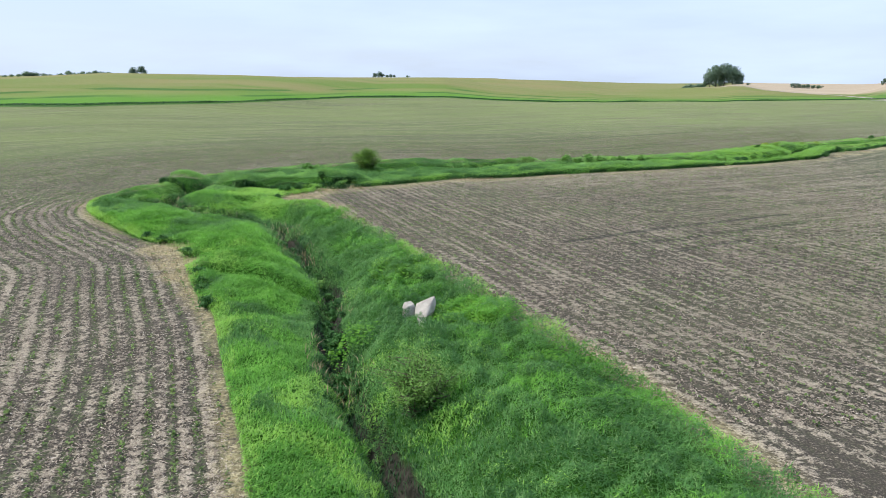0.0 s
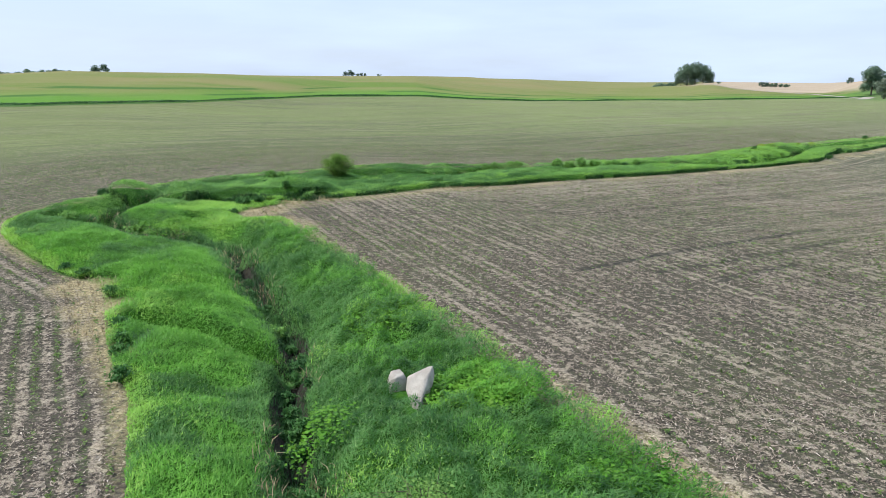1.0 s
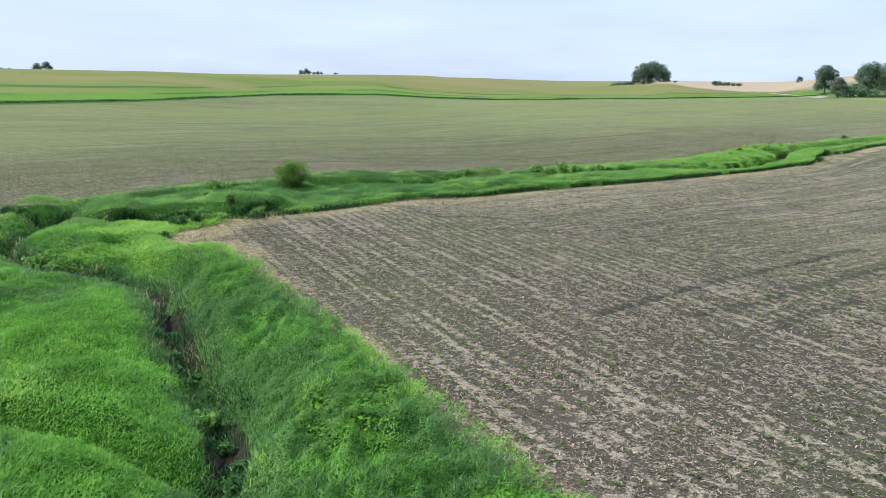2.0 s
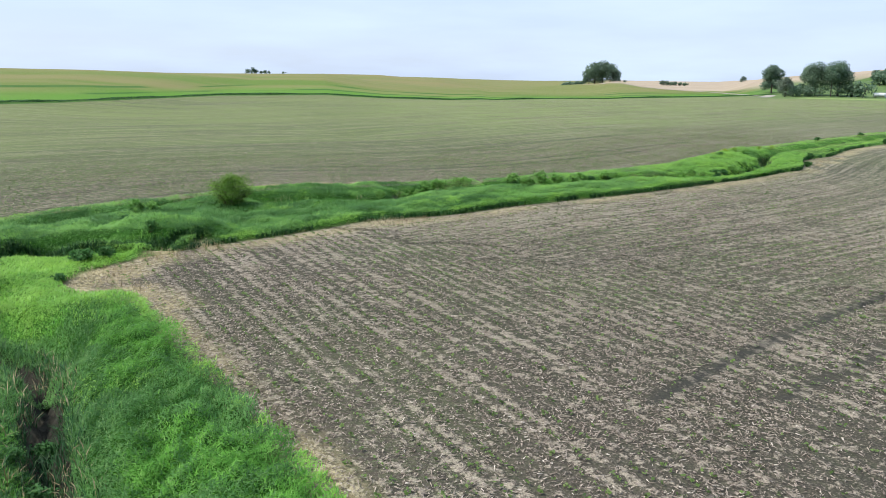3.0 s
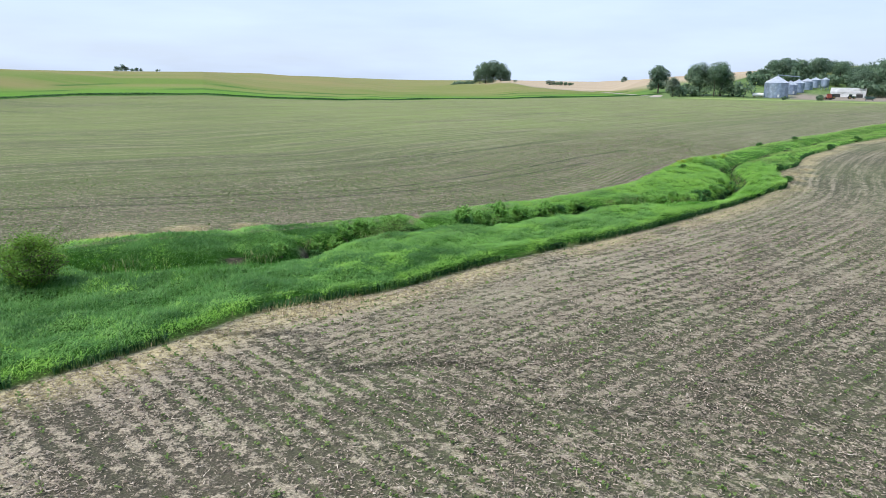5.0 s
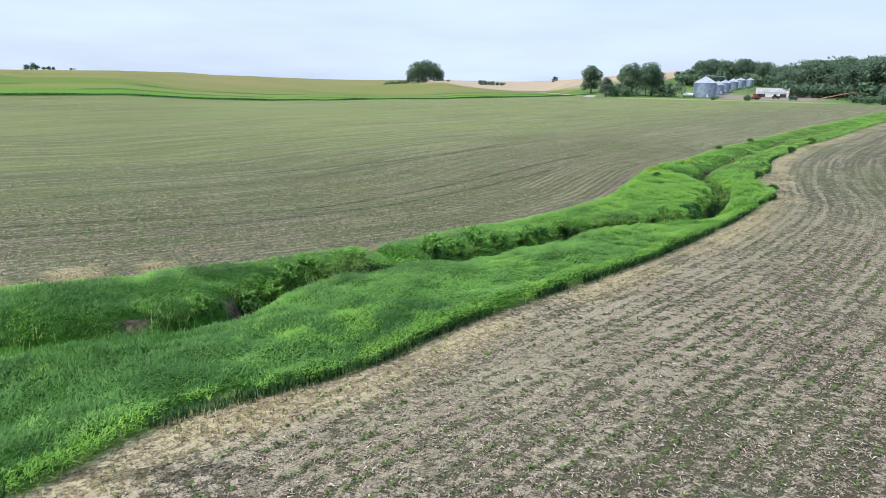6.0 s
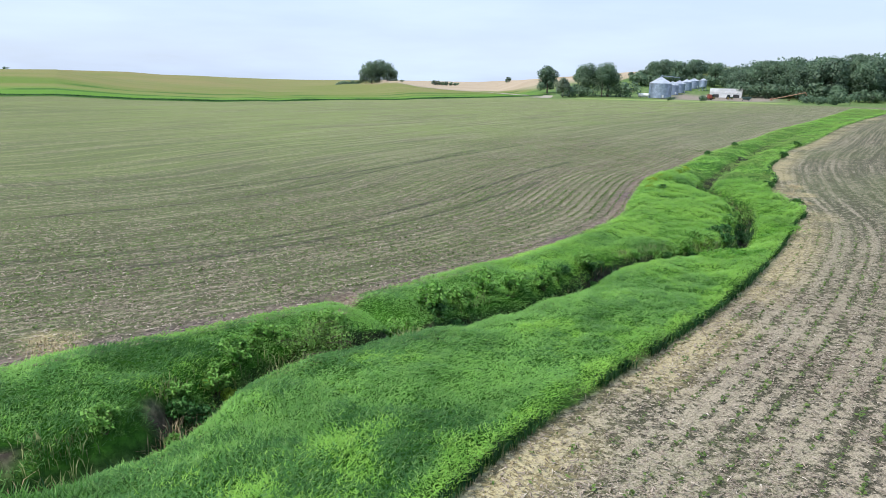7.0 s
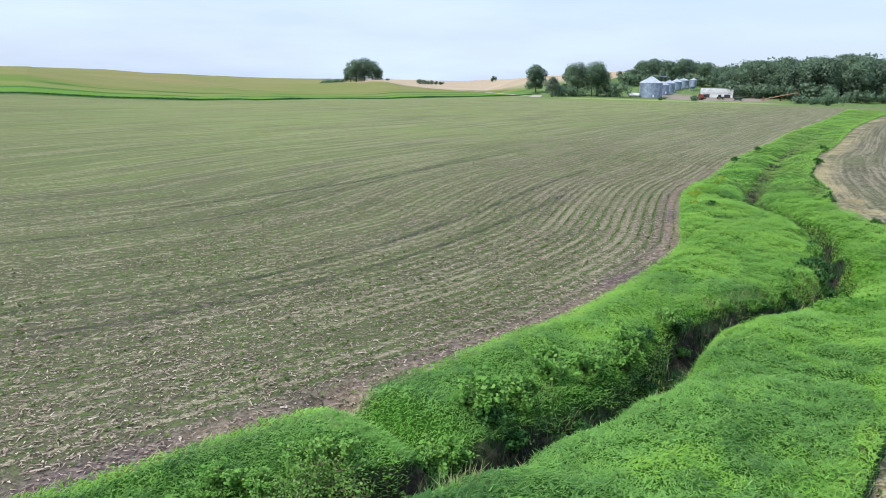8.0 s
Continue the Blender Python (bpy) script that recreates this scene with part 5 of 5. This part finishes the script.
def grain_bin(x, y, radius, eave, peak, label, turn=0.0):
    ob = thing("grain_bin", x, y, gz(x, y) - 0.1, turn, label, "grain bin", "grain bins in the farmyard")
    sheets = max(6, round(eave / 0.9))
    prof = []
    for k in range(sheets * 4 + 1):
        prof.append((radius + (0.06 if k % 2 else 0.0), eave * k / (sheets * 4)))
    part("wall", spun(bmesh.new(), prof, 40), MAT_GALV, ob)
    roof = part("roof", spun(bmesh.new(), [(radius + 0.25, eave - 0.08), (radius + 0.22, eave + 0.05), (0.75, peak - 0.35), (0.7, peak - 0.35)], 40), MAT_ROOFSTEEL, ob, "pale conical steel roof")
    part("cap", spun(bmesh.new(), [(0.75, peak - 0.4), (0.78, peak - 0.05), (0.25, peak + 0.2), (0.0, peak + 0.2)], 16), MAT_ROOFSTEEL, roof)
    ribs = 20
    rib = bmesh.new()
    tube(rib, (radius + 0.2, 0, eave + 0.08), (0.8, 0, peak - 0.3), 0.07, 0.05, 4)
    first = part("roof_rib", rib, MAT_ROOFSTEEL, roof)
    for k in range(1, ribs):
        o = part("roof_rib", first.data, None, roof)
        o.matrix_basis = pose(0, 0, 0, 0, 0, 360 * k / ribs)
    st = box(bmesh.new(), radius + 0.05, radius + 0.13, -0.06, 0.06, 0.0, eave - 0.1)
    first = part("stiffener", st, MAT_GALV, ob)
    for k in range(1, 24):
        o = part("stiffener", first.data, None, ob)
        o.matrix_basis = pose(0, 0, 0, 0, 0, 360 * (k + 0.5) / 24)
    door = box(bmesh.new(), radius + 0.02, radius + 0.16, -0.6, 0.6, 0.5, 2.3, 0.03)
    o = part("door", door, MAT_WHITE, ob, "pale access door")
    o.matrix_basis = pose(0, 0, 0, 0, 0, -120)
    lad = bmesh.new()
    for sx in (-0.22, 0.22):
        tube(lad, (radius + 0.3, sx, 0.4), (radius + 0.3, sx, eave + 0.2), 0.03, 0.03, 5)
    for k in range(int(eave / 0.45)):
        tube(lad, (radius + 0.3, -0.22, 0.6 + k * 0.45), (radius + 0.3, 0.22, 0.6 + k * 0.45), 0.02, 0.02, 4)
    o = part("ladder", lad, MAT_GALV, ob)
    o.matrix_basis = pose(0, 0, 0, 0, 0, -150)
    return ob


grain_bin(377, 453, 7.7, 10.1, 14.6, "large corrugated steel grain bin with a conical roof")
grain_bin(403.7, 468.4, 4.6, 7.0, 9.7, "corrugated steel grain bin behind the large bin", 20)
grain_bin(418, 475.5, 4.2, 7.0, 9.4, "corrugated steel grain bin in the bin row", 50)
grain_bin(436, 485.5, 3.9, 6.4, 8.6, "corrugated steel grain bin in the bin row", 80)
grain_bin(450.5, 492, 4.1, 6.2, 8.0, "low corrugated steel grain bin at the end of the row", 30)


def hopper_bin(x, y):
    ob = thing("hopper_bin", x, y, gz(x, y) - 0.1, 0, "slim steel hopper bin standing on legs", "grain bin")
    prof = [(2.8 + (0.05 if k % 2 else 0), 3.0 + 5.0 * k / 20) for k in range(21)]
    part("wall", spun(bmesh.new(), prof, 28), MAT_GALV, ob)
    part("roof", spun(bmesh.new(), [(3.0, 7.9), (0.5, 9.2), (0.5, 9.5), (0, 9.6)], 28), MAT_ROOFSTEEL, ob)
    part("hopper", spun(bmesh.new(), [(2.8, 3.0), (0.4, 1.2), (0.4, 0.9)], 28), MAT_GALV, ob)
    leg = part("leg", tube(bmesh.new(), (2.75, 0, 0), (2.75, 0, 3.4), 0.13, 0.13, 6), MAT_GALV, ob)
    for k in range(1, 8):
        part("leg", leg.data, None, ob).matrix_basis = pose(0, 0, 0, 0, 0, 45 * k)
    part("ring", spun(bmesh.new(), [(2.82, 2.9), (2.92, 2.9), (2.92, 3.2), (2.82, 3.2), (2.82, 2.9)], 28), MAT_GALV, ob)


hopper_bin(443.5, 476)


def overhead_conveyor():
    a, b = Vector((377, 453, gz(377, 453) + 14.9)), Vector((418, 475.5, gz(418, 475.5) + 11.0))
    ob = thing("grain_conveyor", a.x, a.y, a.z, 0, "thin steel conveyor running over the bin roofs", "conveyor")
    d = b - a
    part("trough", tube(bmesh.new(), (0, 0, 0.3), d + Vector((0, 0, 0.3)), 0.28, 0.28, 6), MAT_GALV, ob)
    for f in (0.0, 0.6, 1.0):
        p = d * f
        part("post", tube(bmesh.new(), p + Vector((0, 0, -1.6 if f == 0.6 else -0.6)), p + Vector((0, 0, 0.3)), 0.1, 0.1, 6), MAT_GALV, ob)


overhead_conveyor()


def machine_shed(x, y, turn):
    """Long low hoop-roofed building: side walls, arched end walls, roof sheets, doors."""
    ob = thing("machine_shed", x, y, gz(x, y) - 0.15, turn, "white metal machine shed with a pale arched roof", "shed")
    L, W, E, R = 21.0, 11.5, 2.4, 6.2
    arch = [(W / 2 * math.cos(math.pi * k / 12), E + (R - E) * math.sin(math.pi * k / 12)) for k in range(13)]
    part("front_wall", box(bmesh.new(), -L / 2, L / 2, -W / 2, -W / 2 + 0.15, 0, E), MAT_WHITE, ob)
    part("back_wall", box(bmesh.new(), -L / 2, L / 2, W / 2 - 0.15, W / 2, 0, E), MAT_WHITE, ob)
    for sx in (-1, 1):
        bm = bmesh.new()
        outline = [(W / 2 - 0.16, 0)] + [(yy * 0.972, zz - 0.05) for yy, zz in arch] + [(-W / 2 + 0.16, 0)]
        v = [[bm.verts.new((q, yy, zz)) for yy, zz in outline] for q in (sx * (L / 2 - 0.15), sx * (L / 2 - 0.002))]
        bm.faces.new(v[0])
        bm.faces.new(v[1][::-1])
        for k in range(len(outline)):
            j = (k + 1) % len(outline)
            bm.faces.new((v[0][k], v[0][j], v[1][j], v[1][k]))
        bmesh.ops.recalc_face_normals(bm, faces=bm.faces)
        part("end_wall", bm, MAT_WHITE, ob)
    for k in range(7):
        x0, x1 = -L / 2 - 0.3 + (L + 0.6) * k / 7, -L / 2 - 0.3 + (L + 0.6) * (k + 1) / 7 - 0.04
        bm = bmesh.new()
        rows = [[bm.verts.new((px, yy, zz + 0.06)) for yy, zz in arch] for px in (x0, x1)]
        for j in range(12):
            bm.faces.new((rows[0][j], rows[0][j + 1], rows[1][j + 1], rows[1][j]))
        bmesh.ops.solidify(bm, geom=bm.faces[:], thickness=0.08)
        part("roof_sheet", bm, MAT_WHITE, ob)
    # outer two are solid dark panels standing in for shaded openings
    for k, px in enumerate((-6.5, 0.5, 7.0)):
        part("door", box(bmesh.new(), px - 2.0, px + 2.0, -W / 2 - 0.05, -W / 2 - 0.003, 0, 2.2), MAT_DOORWAY_SHADE if k != 1 else MAT_WHITE, ob, "dark panel drawn as the shade of an open doorway" if k != 1 else "closed white sliding door")


machine_shed(421.5, 434, -50)


def wheel(parent, x, y, r, w, rim_mat):
    tyre = bmesh.new()
    spun(tyre, [(r * 0.62, -w / 2), (r * 0.92, -w / 2), (r, -w / 3), (r, w / 3), (r * 0.92, w / 2), (r * 0.62, w / 2)], 20)
    t = part("wheel", tyre, MAT_RUBBER, parent, "black rubber tyre")
    t.matrix_basis = pose(x, y, r, 90, 0, 0)
    part("rim", spun(bmesh.new(), [(0.0, -w * 0.15), (r * 0.62, -w * 0.3), (r * 0.62, w * 0.3), (0.0, w * 0.15)], 16), rim_mat, t)


def tractor(x, y, turn, paint, label):
    ob = thing("tractor", x, y, gz(x, y), turn, label, "tractor", "tractors in the yard")
    for sy in (-1, 1):
        wheel(ob, -0.9, sy * 1.15, 1.0, 0.7, MAT_YELLOW)
        wheel(ob, 1.9, sy * 1.0, 0.7, 0.5, MAT_YELLOW)
    part("hood", box(bmesh.new(), 0.4, 2.7, -0.5, 0.5, 1.0, 1.95, 0.12), paint, ob)
    part("chassis", box(bmesh.new(), -1.4, 2.5, -0.35, 0.35, 0.65, 1.05, 0.05), MAT_RUST, ob)
    cab = part("cab", box(bmesh.new(), -1.3, 0.45, -0.8, 0.8, 1.2, 2.95, 0.12), MAT_GLASS, ob, "dark glazed cab")
    part("cab_roof", box(bmesh.new(), -1.45, 0.6, -0.9, 0.9, 2.95, 3.15, 0.06), paint, cab)
    for sy in (-1, 1):
        part("fender", box(bmesh.new(), -1.7, -0.1, sy * 1.15 - 0.35, sy * 1.15 + 0.35, 2.02, 2.1, 0.03), paint, ob)
    part("exhaust", tube(bmesh.new(), (1.2, 0.3, 1.9), (1.2, 0.3, 3.0), 0.06, 0.06, 8), MAT_RUST, ob)


tractor(410, 421, -40, MAT_GREENPAINT, "dark green tractor parked before the white shed")
tractor(401.5, 428.5, 150, MAT_GREENPAINT, "dark green tractor parked beside another tractor")


def combine(x, y, turn):
    ob = thing("combine_harvester", x, y, gz(x, y), turn, "faded red combine harvester with a pale cab in the yard", "combine")
    for sy in (-1, 1):
        wheel(ob, 1.2, sy * 1.3, 0.9, 0.7, MAT_WHITE)
        wheel(ob, -2.0, sy * 1.1, 0.55, 0.4, MAT_WHITE)
    part("body", box(bmesh.new(), -2.8, 1.4, -1.2, 1.2, 1.1, 3.0, 0.15), MAT_REDPAINT, ob)
    part("cab", box(bmesh.new(), 1.42, 2.8, -0.9, 0.9, 1.5, 3.3, 0.12), MAT_WHITE, ob, "pale glazed cab")
    part("grain_tank", box(bmesh.new(), -1.6, 0.9, -1.1, 1.1, 3.0, 3.7, 0.08), MAT_REDPAINT, ob)
    part("header", box(bmesh.new(), 2.9, 4.0, -2.3, 2.3, 0.3, 1.0, 0.1), MAT_REDPAINT, ob)
    part("unloading_tube", tube(bmesh.new(), (0.6, 1.3, 3.4), (-3.4, 1.5, 3.8), 0.2, 0.2, 8), MAT_REDPAINT, ob)


combine(393, 423, 60)


def wagon(x, y, turn):
    ob = thing("grain_wagon", x, y, gz(x, y), turn, "grey-green steel grain wagon parked in the yard", "wagon")
    bm = bmesh.new()
    v = [[bm.verts.new((sx * L, sy * W, z)) for sx, sy in ((-1, -1), (1, -1), (1, 1), (-1, 1))] for L, W, z in ((1.6, 0.6, 0.9), (3.2, 1.35, 2.1), (3.2, 1.35, 2.7))]
    bm.faces.new(v[0][::-1])
    for a, b in zip(v[:-1], v[1:]):
        for k in range(4):
            bm.faces.new((a[k], a[(k + 1) % 4], b[(k + 1) % 4], b[k]))
    bmesh.ops.solidify(bm, geom=bm.faces[:], thickness=0.06)
    part("box", bm, MAT_TEAL, ob)
    part("frame", box(bmesh.new(), -2.6, 3.4, -0.35, 0.35, 0.62, 0.82, 0.03), MAT_RUST, ob)
    for sx in (-1.9, 1.9):
        for sy in (-1, 1):
            wheel(ob, sx, sy * 0.95, 0.48, 0.3, MAT_WHITE)


wagon(407, 404, -42)


def fuel_tank(x, y, turn):
    ob = thing("storage_tank", x, y, gz(x, y), turn, "white horizontal storage tank on a low stand", "tank")
    bm = bmesh.new()
    spun(bm, [(0, -3.9), (0.9, -3.7), (1.3, -3.2), (1.3, 3.2), (0.9, 3.7), (0, 3.9)], 20)
    t = part("tank", bm, MAT_WHITE, ob)
    t.matrix_basis = pose(0, 0, 1.9, 0, 90, 0)
    for px in (-2.2, 2.2):
        part("saddle", box(bmesh.new(), px - 0.2, px + 0.2, -1.0, 1.0, -0.1, 0.95, 0.04), MAT_RUST, ob)
    part("manhole", tube(bmesh.new(), (0.6, 0, 3.1), (0.6, 0, 3.45), 0.35, 0.35, 12), MAT_WHITE, ob)


fuel_tank(366, 457.5, -45)


def auger(x, y, turn, length, low, high, paint, label):
    """Portable grain auger: a long tube on a wheeled frame."""
    ob = thing("grain_auger", x, y, gz(x, y), turn, label, "auger", "grain augers")
    part("tube", tube(bmesh.new(), (0, 0, low), (length, 0, high), 0.32, 0.28, 10), paint, ob)
    part("hopper", box(bmesh.new(), -0.9, 0.5, -0.6, 0.6, 0.05, low + 0.5, 0.05), paint, ob)
    part("spout", tube(bmesh.new(), (length - 0.1, 0, high), (length + 0.5, 0, high - 1.2), 0.3, 0.22, 8), paint, ob)
    mid = length * 0.52
    zm = low + (high - low) * 0.52
    for sy in (-1, 1):
        wheel(ob, mid, sy * 1.4, 0.45, 0.25, MAT_RUST)
        part("strut", tube(bmesh.new(), (mid, sy * 1.35, 0.45), (mid + 2.4, 0, zm + (high - low) * 2.4 / length), 0.07, 0.07, 6), MAT_RUST, ob)
    part("axle", tube(bmesh.new(), (mid, -1.4, 0.45), (mid, 1.4, 0.45), 0.08, 0.08, 8), MAT_RUST, ob)
    part("truss_cable", tube(bmesh.new(), (length * 0.2, 0, low + (high - low) * 0.2), (length * 0.95, 0, high + 1.0), 0.05, 0.05, 5), MAT_RUST, ob)


auger(428, 401, -39, 21.0, 0.8, 5.6, MAT_ORANGE, "long rusty orange grain auger parked by the woods")
auger(461, 372, 125, 11.0, 1.0, 4.6, MAT_TEAL, "short grey-green grain auger by the woods")


def cultivator(x, y, turn):
    ob = thing("field_cultivator", x, y, gz(x, y), turn, "rusty folded field cultivator standing in long grass", "implement")
    for k in range(4):
        part("bar", tube(bmesh.new(), (-3.5, k * 0.9 - 1.4, 1.0), (3.5, k * 0.9 - 1.4, 1.0), 0.1, 0.1, 6), MAT_RUST, ob)
    for sx in (-3.0, -1.0, 1.0, 3.0):
        part("crossbar", tube(bmesh.new(), (sx, -1.7, 1.0), (sx, 1.6, 1.0), 0.1, 0.1, 6), MAT_RUST, ob)
        part("tine", tube(bmesh.new(), (sx, -1.4, 1.0), (sx, -1.8, -0.05), 0.07, 0.05, 5), MAT_RUST, ob)
        part("tine", tube(bmesh.new(), (sx, 1.3, 1.0), (sx, 0.9, -0.05), 0.07, 0.05, 5), MAT_RUST, ob)
    for sx in (-1, 1):
        part("wing", tube(bmesh.new(), (sx * 3.2, 0, 1.0), (sx * 1.6, 0, 4.6), 0.12, 0.1, 6), MAT_RUST, ob)
    part("drawbar", tube(bmesh.new(), (0, -1.6, 0.9), (0, -5.0, 0.5), 0.12, 0.1, 6), MAT_RUST, ob)


cultivator(446, 386, -30)

# ---- gravel lanes ----
def ribbon(name, points, width, mat, label, lift=0.12):
    line = curve(points, 24)
    t = np.gradient(line, axis=0)
    t /= np.linalg.norm(t, axis=1)[:, None]
    nrm = np.stack([-t[:, 1], t[:, 0]], 1)
    cols = [line + nrm * width * f for f in (-0.5, -0.25, 0.0, 0.25, 0.5)]
    v = np.concatenate([np.column_stack([c, [gz(a, b) + lift for a, b in c]]) for c in cols])
    n = len(line)
    k = np.arange(n - 1)
    faces = np.concatenate([np.stack([k + j * n, k + 1 + j * n, k + 1 + (j + 1) * n, k + (j + 1) * n], 1) for j in range(4)])
    me = fast_mesh(name, v, [faces], mat, smooth=True)
    return tagged(new(name, me), label, "lane", kind="structure")


ribbon("gravel_lane", [(318, 505), (300, 482), (286, 466), (278, 470)], 7, MAT_GRAVEL, "pale gravel field lane beside the trees")
ribbon("gravel_lane", [(300, 482), (306, 512), (320, 560), (336, 612), (341, 672), (334, 720), (318, 765), (306, 800)], 5, MAT_GRAVEL, "pale gravel lane climbing to the ridge")
